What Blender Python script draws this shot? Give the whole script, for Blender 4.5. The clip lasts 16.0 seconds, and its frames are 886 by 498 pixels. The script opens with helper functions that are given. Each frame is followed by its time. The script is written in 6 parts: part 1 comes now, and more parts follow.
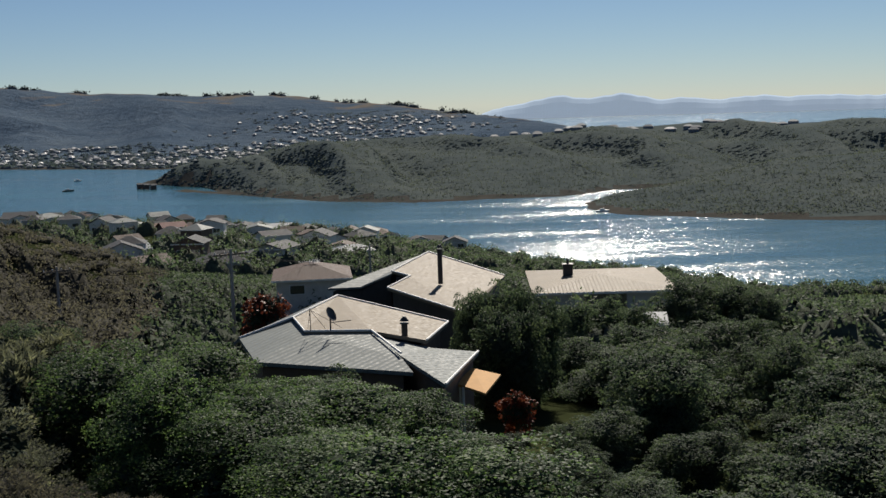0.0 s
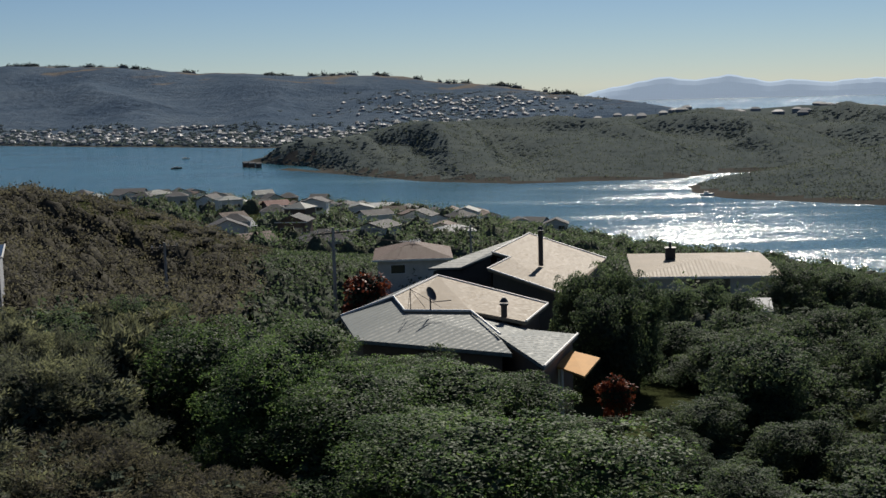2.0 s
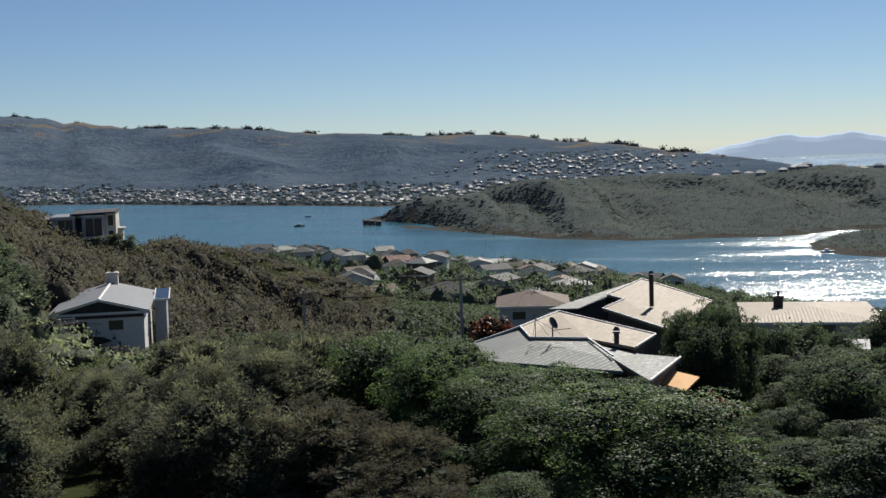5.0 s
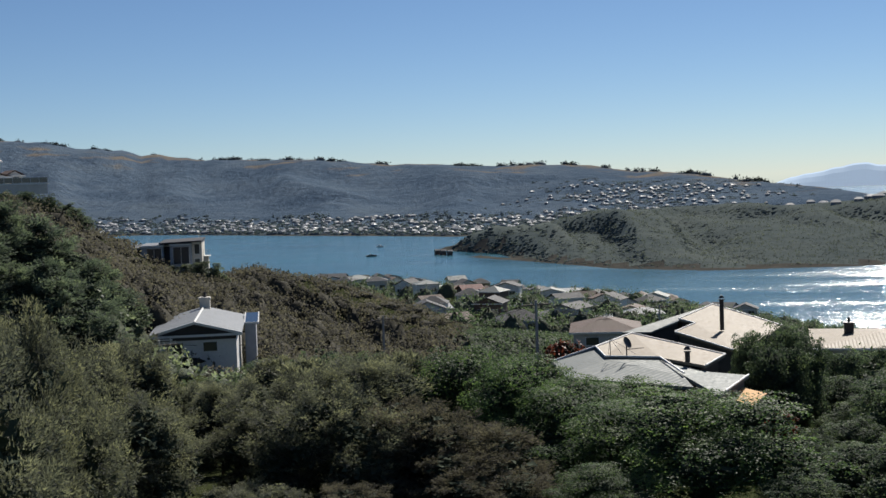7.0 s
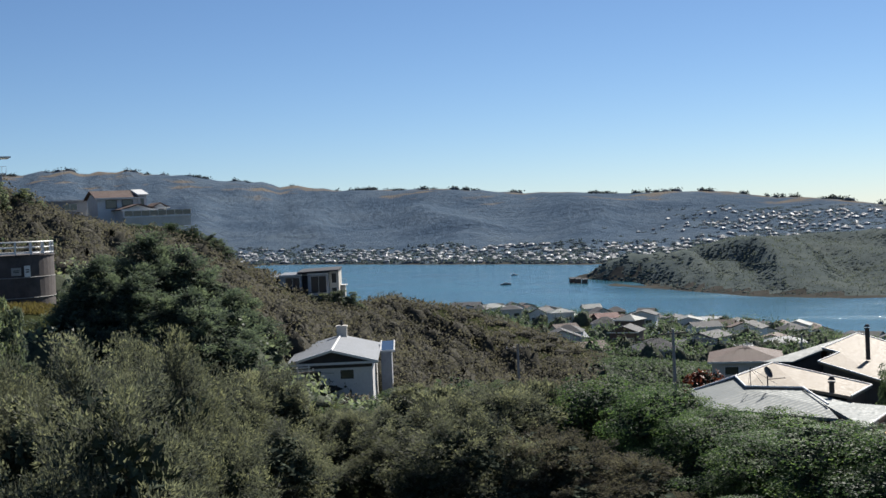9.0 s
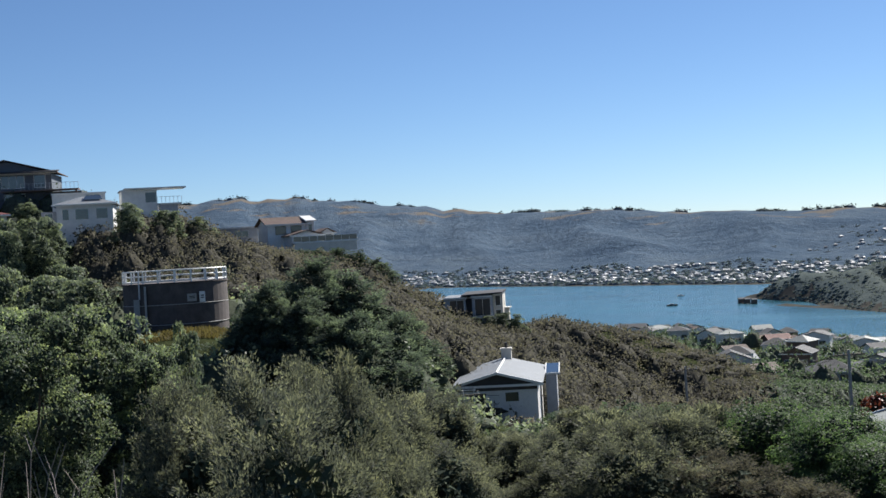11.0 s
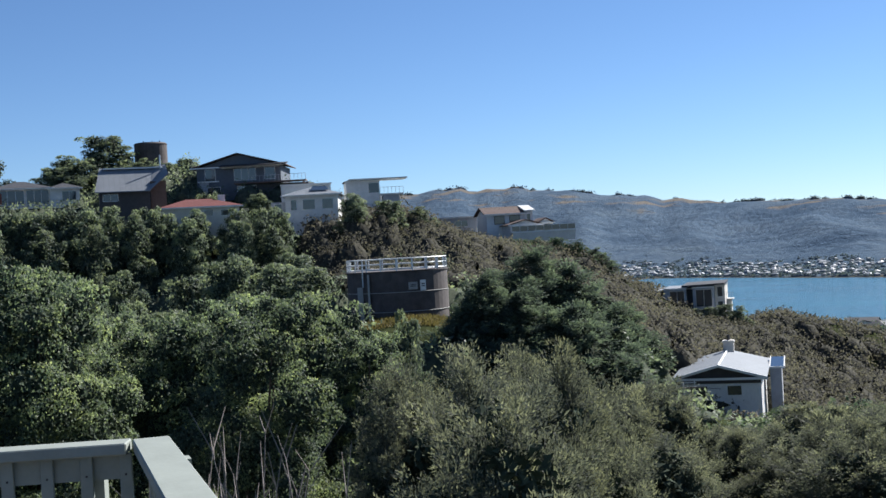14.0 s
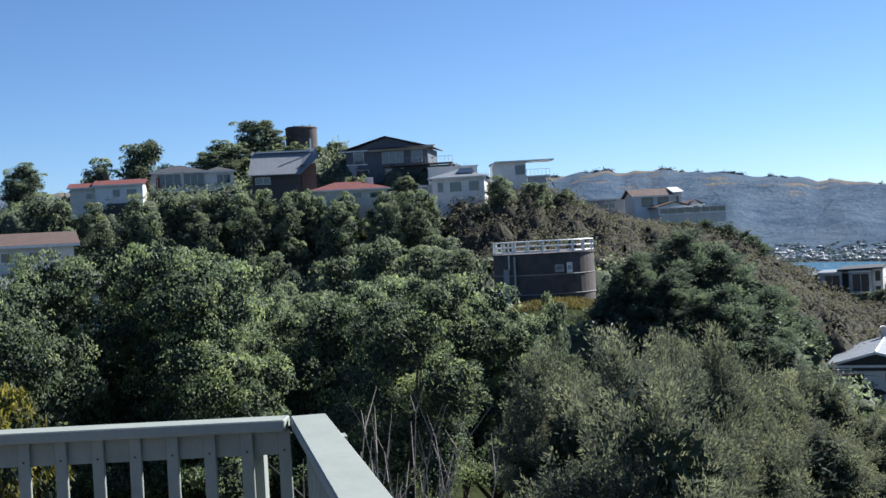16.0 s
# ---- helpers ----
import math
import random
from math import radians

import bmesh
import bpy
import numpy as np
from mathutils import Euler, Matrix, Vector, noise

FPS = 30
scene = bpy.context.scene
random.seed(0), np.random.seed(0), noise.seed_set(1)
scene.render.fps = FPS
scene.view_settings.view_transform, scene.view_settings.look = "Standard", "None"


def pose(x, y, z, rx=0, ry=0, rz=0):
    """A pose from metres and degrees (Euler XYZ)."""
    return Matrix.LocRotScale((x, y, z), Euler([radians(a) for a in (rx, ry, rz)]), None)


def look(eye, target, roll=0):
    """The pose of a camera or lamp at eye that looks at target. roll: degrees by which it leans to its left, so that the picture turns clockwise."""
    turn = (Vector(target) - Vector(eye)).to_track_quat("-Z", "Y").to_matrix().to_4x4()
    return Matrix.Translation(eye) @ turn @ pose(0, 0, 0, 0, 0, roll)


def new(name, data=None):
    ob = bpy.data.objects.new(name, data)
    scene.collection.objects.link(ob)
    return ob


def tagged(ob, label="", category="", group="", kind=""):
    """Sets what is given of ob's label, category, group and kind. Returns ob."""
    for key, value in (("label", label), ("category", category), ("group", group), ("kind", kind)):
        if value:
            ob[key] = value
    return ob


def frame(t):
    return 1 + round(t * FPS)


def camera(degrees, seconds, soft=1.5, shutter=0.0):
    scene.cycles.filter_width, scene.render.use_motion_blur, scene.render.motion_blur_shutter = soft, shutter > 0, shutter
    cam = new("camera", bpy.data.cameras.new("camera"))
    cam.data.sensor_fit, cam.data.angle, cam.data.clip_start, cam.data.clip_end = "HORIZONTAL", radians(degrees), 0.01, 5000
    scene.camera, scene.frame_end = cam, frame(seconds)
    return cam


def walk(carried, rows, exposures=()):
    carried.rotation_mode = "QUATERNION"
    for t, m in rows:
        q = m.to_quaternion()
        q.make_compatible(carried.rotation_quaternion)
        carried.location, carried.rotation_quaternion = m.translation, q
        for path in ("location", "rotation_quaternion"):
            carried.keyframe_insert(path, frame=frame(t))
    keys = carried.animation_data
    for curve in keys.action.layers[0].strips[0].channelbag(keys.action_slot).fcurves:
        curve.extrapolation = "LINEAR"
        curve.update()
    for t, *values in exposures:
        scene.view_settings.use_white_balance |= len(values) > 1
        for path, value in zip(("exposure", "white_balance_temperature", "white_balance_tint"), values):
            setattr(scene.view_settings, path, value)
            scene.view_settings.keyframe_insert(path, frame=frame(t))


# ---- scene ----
EYE = 55.0            # the eye's height over the sea, which lies at z = 0
ADVANCE = 14.0        # how far ahead the walk begins
cam = camera(39.29, 16.0)
# seconds, yaw to the left, pitch, roll
ROWS = [
    (0.0, -1.505, -6.534, -1.817),
    (0.5, -0.401, -7.046, -1.571),
    (1.0, 0.722, -7.374, -1.418),
    (1.5, 1.928, -7.438, -1.395),
    (2.0, 3.195, -7.279, -1.51),
    (2.5, 4.461, -6.948, -1.508),
    (3.0, 5.668, -6.495, -1.641),
    (3.5, 6.731, -6.01, -1.766),
    (3.7, 7.156, -5.816, -1.816),
    (5.8, 9.329, -3.588, -1.899),
    (6.0, 9.603, -3.462, -1.889),
    (6.5, 10.542, -3.165, -1.982),
    (7.0, 11.713, -2.932, -2.051),
    (7.5, 12.701, -2.671, -2.277),
    (8.0, 13.98, -2.29, -2.46),
    (8.5, 15.811, -1.855, -2.526),
    (9.0, 17.851, -1.372, -2.567),
    (9.2, 18.64, -1.172, -2.638),
    (11.3, 26.336, 0.03, -3.408),
    (11.5, 27.005, -0.038, -3.38),
    (12.0, 28.677, -0.207, -3.309),
    (12.5, 30.279, -0.356, -3.223),
    (13.0, 31.868, -0.314, -3.11),
    (13.5, 33.546, -0.092, -3.126),
    (14.0, 35.371, 0.144, -3.225),
    (14.5, 37.283, 0.299, -3.387),
    (15.0, 39.089, 0.283, -3.478),
    (15.5, 40.769, 0.027, -3.397),
    (16.0, 42.139, -0.301, -3.097),
]


def eye_at(t):
    s = min(max((t - 3.7) / 2.1, 0.0), 1.0)
    s = s * s * (3 - 2 * s)
    ahead = ADVANCE * (1 - s)
    side = 0.054 * min(max((t - 12.0) / 4.0, 0.0), 1.0)
    return (-0.67 * side - 0.03 * ahead, ahead - 0.74 * side, EYE)


GAP = [(t, None, None, None) for t in (4.1, 4.5, 4.9, 5.3)]


def turn_at(t):
    ts = [r[0] for r in ROWS]
    return [float(np.interp(t, ts, [r[k] for r in ROWS])) for k in (1, 2, 3)]


STOPS = sorted([r[0] for r in ROWS] + [g[0] for g in GAP])
walk(cam, [(t, pose(*eye_at(t), 90 + turn_at(t)[1], 0, turn_at(t)[0]) @ pose(0, 0, 0, 0, 0, turn_at(t)[2])) for t in STOPS],
     exposures=[(0.0, 0.15, 6550, 10), (3.7, 0.15, 6550, 10), (5.8, 0.55, 6380, 10), (6.5, 0.56, 6350, 10), (7.3, 0.44, 6280, 10), (8.3, 0.60, 6240, 10), (9.2, 0.78, 6200, 10), (11.3, 0.93, 6060, 10), (12.3, 0.95, 6000, 10), (16.0, 1.24, 5780, 10)])

# ---- world, sun, exposure ----
SUN_AZ, SUN_EL = 11.0, 37.0
world = bpy.data.worlds.new("world")
scene.world = world
world.use_nodes = True
wt = world.node_tree
sky = wt.nodes.new("ShaderNodeTexSky")
sky.sky_type, sky.sun_disc = "NISHITA", False
sky.sun_elevation, sky.sun_rotation = radians(SUN_EL), radians(SUN_AZ)
sky.altitude, sky.air_density, sky.dust_density, sky.ozone_density = 600, 0.8, 0.08, 5.0
wt.links.new(sky.outputs[0], wt.nodes["Background"].inputs[0])
wt.nodes["Background"].inputs[1].default_value = 0.050
sun = bpy.data.lights.new("sun", "SUN")
sun.energy, sun.angle, sun.color = 5.0, radians(0.53), (1.0, 0.93, 0.82)
sun_ob = new("sun", sun)
sun_ob.matrix_world = look((0, 0, 300), (-math.sin(radians(SUN_AZ)) * 300, -math.cos(radians(SUN_AZ)) * 300, 300 - 300 * math.tan(radians(SUN_EL))))


# ---- materials ----
def material(name, build):
    m = bpy.data.materials.new(name)
    m.use_nodes = True
    nt = m.node_tree
    build(nt, nt.nodes["Principled BSDF"])
    return m


def node(nt, kind, links=(), **values):
    n = nt.nodes.new(kind)
    for key, value in values.items():
        n.inputs[key.replace("_", " ")].default_value = value
    for key, socket in links:
        nt.links.new(socket, n.inputs[key])
    return n


def ramp(nt, fac, stops):
    n = nt.nodes.new("ShaderNodeValToRGB")
    while len(n.color_ramp.elements) < len(stops):
        n.color_ramp.elements.new(0.5)
    for e, (p, c) in zip(n.color_ramp.elements, stops):
        e.position, e.color = p, (*c, 1)
    nt.links.new(fac, n.inputs[0])
    return n.outputs[0]


def place(nt):
    return nt.nodes.new("ShaderNodeNewGeometry").outputs["Position"]


def noise_of(nt, vec, scale, detail=4.0, rough=0.55):
    return node(nt, "ShaderNodeTexNoise", [("Vector", vec)], Scale=scale, Detail=detail, Roughness=rough).outputs[0]


def mixed(nt, fac, a, b, how="MIX"):
    n = nt.nodes.new("ShaderNodeMix")
    n.data_type, n.blend_type = "RGBA", how
    for key, v in ((0, fac), (6, a), (7, b)):
        if isinstance(v, (int, float)):
            n.inputs[key].default_value = v
        elif isinstance(v, tuple):
            n.inputs[key].default_value = (*v, 1)
        else:
            nt.links.new(v, n.inputs[key])
    return n.outputs[2]


def bump(nt, b, height, strength, distance):
    n = node(nt, "ShaderNodeBump", [("Height", height)], Strength=strength, Distance=distance)
    nt.links.new(n.outputs[0], b.inputs["Normal"])


def leaf_material(name, dark, light, tip, rough, gloss=0.5, through_=0.25):
    """Leaves: each its own shade, glossy or dull, with some light passing through."""
    def build(nt, b):
        geo = nt.nodes.new("ShaderNodeNewGeometry")
        info = nt.nodes.new("ShaderNodeObjectInfo")
        # new growth is lighter, leaves deeper in the crown darker; each shoot, clump and leaf differs
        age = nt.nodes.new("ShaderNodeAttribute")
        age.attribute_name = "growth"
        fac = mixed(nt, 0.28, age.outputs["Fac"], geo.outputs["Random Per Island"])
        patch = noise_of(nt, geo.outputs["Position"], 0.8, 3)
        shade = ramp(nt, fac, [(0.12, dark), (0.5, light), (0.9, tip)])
        col = mixed(nt, ramp(nt, patch, [(0.38, (0, 0, 0)), (0.62, (1, 1, 1))]), shade, mixed(nt, 0.45, shade, dark))
        val = node(nt, "ShaderNodeMapRange", [("Value", info.outputs["Random"])])
        val.inputs["To Min"].default_value, val.inputs["To Max"].default_value = 0.8, 1.2
        hsv = node(nt, "ShaderNodeHueSaturation", [("Color", col), ("Value", val.outputs[0])])
        nt.links.new(hsv.outputs[0], b.inputs["Base Color"])
        b.inputs["Roughness"].default_value = rough
        b.inputs["Specular IOR Level"].default_value = gloss
        thin = mixed(nt, 1.0, hsv.outputs[0], (1.6, 1.64, 1.25), "MULTIPLY")
        tr = node(nt, "ShaderNodeBsdfTranslucent", [("Color", thin)])
        mx = nt.nodes.new("ShaderNodeMixShader")
        mx.inputs[0].default_value = through_
        nt.links.new(b.outputs[0], mx.inputs[1])
        nt.links.new(tr.outputs[0], mx.inputs[2])
        nt.links.new(mx.outputs[0], nt.nodes["Material Output"].inputs[0])
    return material(name, build)


def plain(name, col, rough=0.6, metal=0.0, var=0.25, scale=3.0, bumps=0.0, spec=0.5):
    """A painted or mineral surface with stains at two scales."""
    def build(nt, b):
        v = place(nt)
        n1, n2 = noise_of(nt, v, scale, 5), noise_of(nt, v, scale * 9, 3)
        lo = tuple(c * (1 - var) for c in col)
        hi = tuple(min(c * (1 + var * 0.6), 1) for c in col)
        c = mixed(nt, 0.3, ramp(nt, n1, [(0.3, lo), (0.7, hi)]), ramp(nt, n2, [(0.3, lo), (0.7, hi)]))
        nt.links.new(c, b.inputs["Base Color"])
        b.inputs["Roughness"].default_value, b.inputs["Metallic"].default_value = rough, metal
        b.inputs["Specular IOR Level"].default_value = spec
        if bumps:
            bump(nt, b, n2, 0.4, bumps)
    return material(name, build)


def corrugated(name, col, rough=0.45, pitch=0.076, metal=0.0, var=0.2):
    """Ribbed roofing iron: ribs along the object's own x or y."""
    def build(nt, b):
        uv = nt.nodes.new("ShaderNodeTexCoord").outputs["UV"]
        sep = node(nt, "ShaderNodeSeparateXYZ", [("Vector", uv)])
        wave = nt.nodes.new("ShaderNodeMath")
        wave.operation = "SINE"
        mul = nt.nodes.new("ShaderNodeMath")
        mul.operation = "MULTIPLY"
        mul.inputs[1].default_value = 2 * math.pi / pitch
        nt.links.new(sep.outputs[0], mul.inputs[0])
        nt.links.new(mul.outputs[0], wave.inputs[0])
        v = place(nt)
        n1, n2 = noise_of(nt, v, 0.6, 5), noise_of(nt, v, 6, 4)
        lap = node(nt, "ShaderNodeTexWave", [("Vector", uv)], Scale=0.42, Distortion=0.3)
        lap.bands_direction = "X"
        c = mixed(nt, 0.35, ramp(nt, n1, [(0.3, tuple(x * (1 - var) for x in col)), (0.7, col)]), ramp(nt, n2, [(0.35, tuple(x * (1 - var * 1.4) for x in col)), (0.7, col)]))
        c = mixed(nt, ramp(nt, lap.outputs[1], [(0.0, (0.25, 0.25, 0.25)), (0.1, (0, 0, 0))]), c, tuple(x * 0.6 for x in col))
        nt.links.new(c, b.inputs["Base Color"])
        nt.links.new(ramp(nt, n2, [(0.3, (rough * 0.8,) * 3), (0.7, (min(rough * 1.25, 1),) * 3)]), b.inputs["Roughness"])
        b.inputs["Metallic"].default_value = metal
        b.inputs["Specular IOR Level"].default_value = 0.16
        bump(nt, b, wave.outputs[0], 0.6, pitch * 0.07)
    return material(name, build)


def ground_material(name, stops, scale, fine, rough=0.95, bump_d=0.5, dry=None, haze_sheen=0.0):
    def build(nt, b):
        v = place(nt)
        n1, n2 = noise_of(nt, v, scale, 8, 0.6), noise_of(nt, v, fine, 6, 0.65)
        c = ramp(nt, mixed(nt, 0.45, n1, n2), stops)
        if dry:
            # dry pasture along the crest
            crest = nt.nodes.new("ShaderNodeAttribute")
            crest.attribute_name = "crest"
            wob = node(nt, "ShaderNodeMath", [(0, noise_of(nt, v, 0.012, 4)), (1, crest.outputs["Fac"])])
            wob.operation = "ADD"
            edge = ramp(nt, node(nt, "ShaderNodeMapRange", [("Value", wob.outputs[0])], From_Min=1.38, From_Max=1.48).outputs[0], [(0, (0, 0, 0)), (1, (1, 1, 1))])
            patch = ramp(nt, noise_of(nt, v, 0.004, 4), [(0.45, (0, 0, 0)), (0.52, (1, 1, 1))])
            c = mixed(nt, mixed(nt, 1.0, edge, patch, "MULTIPLY"), c, mixed(nt, n2, dry, tuple(x * 0.6 for x in dry)))
        # blue-tinted sheen stands in for haze over distant ground
        b.inputs["Sheen Weight"].default_value = haze_sheen
        b.inputs["Sheen Tint"].default_value = (0.55, 0.75, 1.0, 1)
        nt.links.new(c, b.inputs["Base Color"])
        b.inputs["Roughness"].default_value = rough
        b.inputs["Specular IOR Level"].default_value = 0.0
        bump(nt, b, n2, 0.9, bump_d)
    return material(name, build)


def water_build(nt, b):
    v = place(nt)
    gust = noise_of(nt, node_map(nt, v, (0.0045, 0.020, 1)), 1.0, 7, 0.62)
    ruffle = ramp(nt, gust, [(0.34, (0.22,) * 3), (0.52, (0.55,) * 3), (0.70, (1.0,) * 3)])
    n1 = noise_of(nt, node_map(nt, v, (0.5, 1.0, 1.0)), 0.55, 2, 0.6)
    n2 = noise_of(nt, node_map(nt, v, (0.3, 1.0, 1.0)), 0.11, 3, 0.6)
    both = mixed(nt, 0.55, n2, n1)
    height = mixed(nt, 1.0, both, ruffle, "MULTIPLY")
    nt.links.new(ramp(nt, gust, [(0.38, (0.034, 0.112, 0.150)), (0.62, (0.044, 0.132, 0.172))]), b.inputs["Base Color"])
    nt.links.new(ramp(nt, gust, [(0.38, (0.10,) * 3), (0.52, (0.15,) * 3), (0.70, (0.22,) * 3)]), b.inputs["Roughness"])
    b.inputs["IOR"].default_value = 1.33
    bump(nt, b, height, 0.9, 1.9)


def node_map(nt, v, scale):
    m = node(nt, "ShaderNodeMapping", [("Vector", v)])
    m.inputs["Scale"].default_value = scale
    return m.outputs[0]


WATER = material("water", water_build)
EARTH = ground_material("earth", [(0.3, (0.022, 0.028, 0.012)), (0.6, (0.045, 0.052, 0.024)), (0.8, (0.085, 0.080, 0.04))], 0.05, 0.8, bump_d=0.3)
# lightened and cooled: haze over the headland put into its colour
SCRUB = ground_material("scrub", [(0.32, (0.060, 0.074, 0.072)), (0.52, (0.088, 0.102, 0.095)), (0.72, (0.128, 0.139, 0.120))], 0.012, 0.09, bump_d=1.2, haze_sheen=0.03)
# blue-grey stops carry the haze of distance in the hills' own colour
HILLS = ground_material("hills", [(0.40, (0.062, 0.090, 0.130)), (0.48, (0.080, 0.111, 0.152)), (0.56, (0.098, 0.130, 0.170)), (0.68, (0.114, 0.145, 0.174))], 0.007, 0.045, bump_d=9.0, dry=(0.205, 0.182, 0.158), haze_sheen=0.0)
# tree mass blued, with distance haze as part of its colour
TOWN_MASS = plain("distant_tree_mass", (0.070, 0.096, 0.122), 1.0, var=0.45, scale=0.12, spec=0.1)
SHORE = ground_material("shore", [(0.3, (0.045, 0.044, 0.040)), (0.7, (0.10, 0.094, 0.083))], 0.05, 0.6, bump_d=0.2)
# haze painted in: pale blue base plus a faint glow of its own
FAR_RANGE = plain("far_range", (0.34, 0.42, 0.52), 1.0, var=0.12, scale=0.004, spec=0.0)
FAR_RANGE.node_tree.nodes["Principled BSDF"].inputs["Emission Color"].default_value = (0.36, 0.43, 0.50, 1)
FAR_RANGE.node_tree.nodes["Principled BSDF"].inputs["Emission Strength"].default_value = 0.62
BARK = plain("bark", (0.10, 0.075, 0.055), 0.9, var=0.5, scale=6, bumps=0.02)
# dark green for crown interiors, painting in the shade between leaves
CORE = plain("inner_shade", (0.058, 0.074, 0.050), 1.0, var=0.5, scale=4, spec=0.1)
BROWN_MASS = plain("brown_scrub_mass", (0.058, 0.055, 0.043), 1.0, var=0.6, scale=1.6, spec=0.1, bumps=0.12)
GREEN_MASS = plain("green_scrub_mass", (0.078, 0.090, 0.062), 1.0, var=0.6, scale=1.6, spec=0.1, bumps=0.12)
DARK_MASS = plain("dark_scrub_mass", (0.070, 0.082, 0.062), 1.0, var=0.6, scale=1.6, spec=0.1, bumps=0.12)
GLOSSY = leaf_material("glossy_leaves", (0.042, 0.067, 0.040), (0.066, 0.112, 0.044), (0.140, 0.208, 0.068), 0.55, 0.12, 0.48)
FEATHERY = leaf_material("feathery_leaves", (0.066, 0.071, 0.066), (0.098, 0.104, 0.082), (0.215, 0.218, 0.142), 0.7, 0.2, 0.40)
BROWNISH = leaf_material("brownish_scrub_leaves", (0.064, 0.061, 0.054), (0.100, 0.092, 0.076), (0.156, 0.143, 0.110), 0.8, 0.12, 0.40)
CONIFER_LEAF = leaf_material("conifer_sprays", (0.054, 0.070, 0.062), (0.088, 0.114, 0.088), (0.160, 0.195, 0.130), 0.7, 0.2, 0.42)
DARKLEAF = leaf_material("dark_leaves", (0.048, 0.067, 0.052), (0.074, 0.106, 0.062), (0.128, 0.168, 0.084), 0.65, 0.12, 0.42)
SUNLEAF = leaf_material("sunlit_leaves", (0.080, 0.105, 0.080), (0.155, 0.195, 0.108), (0.310, 0.350, 0.160), 0.55, 0.28, 0.48)
MIDLEAF = leaf_material("green_leaves", (0.088, 0.110, 0.092), (0.155, 0.184, 0.118), (0.280, 0.310, 0.162), 0.6, 0.25, 0.46)
REDLEAF = leaf_material("red_flowers", (0.12, 0.03, 0.02), (0.25, 0.07, 0.04), (0.35, 0.12, 0.07), 0.6, 0.3, 0.25)
GRASS_LEAF = leaf_material("yellow_green_leaves", (0.10, 0.095, 0.02), (0.19, 0.17, 0.035), (0.30, 0.26, 0.06), 0.6, 0.3, 0.45)
GRASS = leaf_material("dry_grass", (0.12, 0.10, 0.04), (0.24, 0.19, 0.07), (0.34, 0.27, 0.11), 0.8, 0.2, 0.3)
ROOF_CREAM = corrugated("cream_roofing", (0.255, 0.205, 0.145), 0.62, pitch=0.36)
ROOF_GREY = corrugated("grey_green_roofing", (0.185, 0.205, 0.20), 0.62, pitch=0.36)
ROOF_BROWN = corrugated("brown_roofing", (0.14, 0.10, 0.085), 0.75)
ROOF_RED = corrugated("red_roofing", (0.18, 0.066, 0.058), 0.7)
ROOF_DARK = corrugated("charcoal_roofing", (0.07, 0.072, 0.08), 0.75)
ROOF_PALE = corrugated("pale_roofing", (0.24, 0.255, 0.275), 0.6)
WALL_WHITE = plain("white_boards", (0.68, 0.675, 0.65), 0.6, var=0.15, scale=1.5)
WALL_CREAM = plain("cream_wall", (0.60, 0.565, 0.50), 0.7, var=0.18, scale=1.5)
WALL_DARK = plain("dark_boards", (0.055, 0.05, 0.048), 0.7, var=0.3, scale=2)
WALL_SLATE = plain("slate_blue_boards", (0.10, 0.115, 0.14), 0.7, var=0.2, scale=2)
WALL_GREY = plain("grey_wall", (0.38, 0.39, 0.41), 0.7, var=0.2, scale=2)
WALL_BROWN = plain("brown_boards", (0.13, 0.085, 0.065), 0.7, var=0.3, scale=2)
TRIM = plain("white_trim", (0.72, 0.71, 0.68), 0.5, var=0.12, scale=4)
DARK_METAL = plain("dark_metal", (0.045, 0.042, 0.042), 0.5, metal=0.3, var=0.3, scale=8)
STEEL = plain("galvanised_steel", (0.55, 0.56, 0.57), 0.4, metal=0.6, var=0.15, scale=6)
AWNING = plain("orange_canvas", (0.62, 0.33, 0.10), 0.8, var=0.12, scale=3)
RAIL_PAINT = plain("grey_green_paint", (0.255, 0.275, 0.245), 0.75, var=0.14, scale=6, bumps=0.002, spec=0.25)
TANK_WALL = plain("weathered_dark_concrete", (0.085, 0.070, 0.066), 0.85, var=0.5, scale=1.2, bumps=0.01)
CONCRETE = plain("concrete", (0.34, 0.33, 0.31), 0.9, var=0.25, scale=2, bumps=0.01)
ASPHALT = plain("asphalt", (0.05, 0.05, 0.052), 0.9, var=0.2, scale=2)
CABLE = plain("black_cable", (0.03, 0.03, 0.03), 0.95, var=0.1, scale=3, spec=0.05)
WOOD = plain("weathered_wood", (0.20, 0.16, 0.12), 0.85, var=0.3, scale=4)


def glass_build(nt, b):
    b.inputs["Base Color"].default_value = (0.03, 0.04, 0.05, 1)
    b.inputs["Roughness"].default_value = 0.08
    b.inputs["Specular IOR Level"].default_value = 0.9


GLASS = material("window_glass", glass_build)


# ---- building helpers ----
def seen(az, el, r):
    """The place r metres off (level), at a bearing to the right of +y and an elevation, from the deck's eye."""
    a = radians(az)
    return Vector((r * math.sin(a), r * math.cos(a), EYE + r * math.tan(radians(el))))


SPREAD, PIVOT = 1.0223, -14.0   # the plan's bearings are counted on a slightly narrower scale


def at(az, el, r):
    """The same by the plan's bearings."""
    return seen(PIVOT + (az - PIVOT) * SPREAD, el, r)


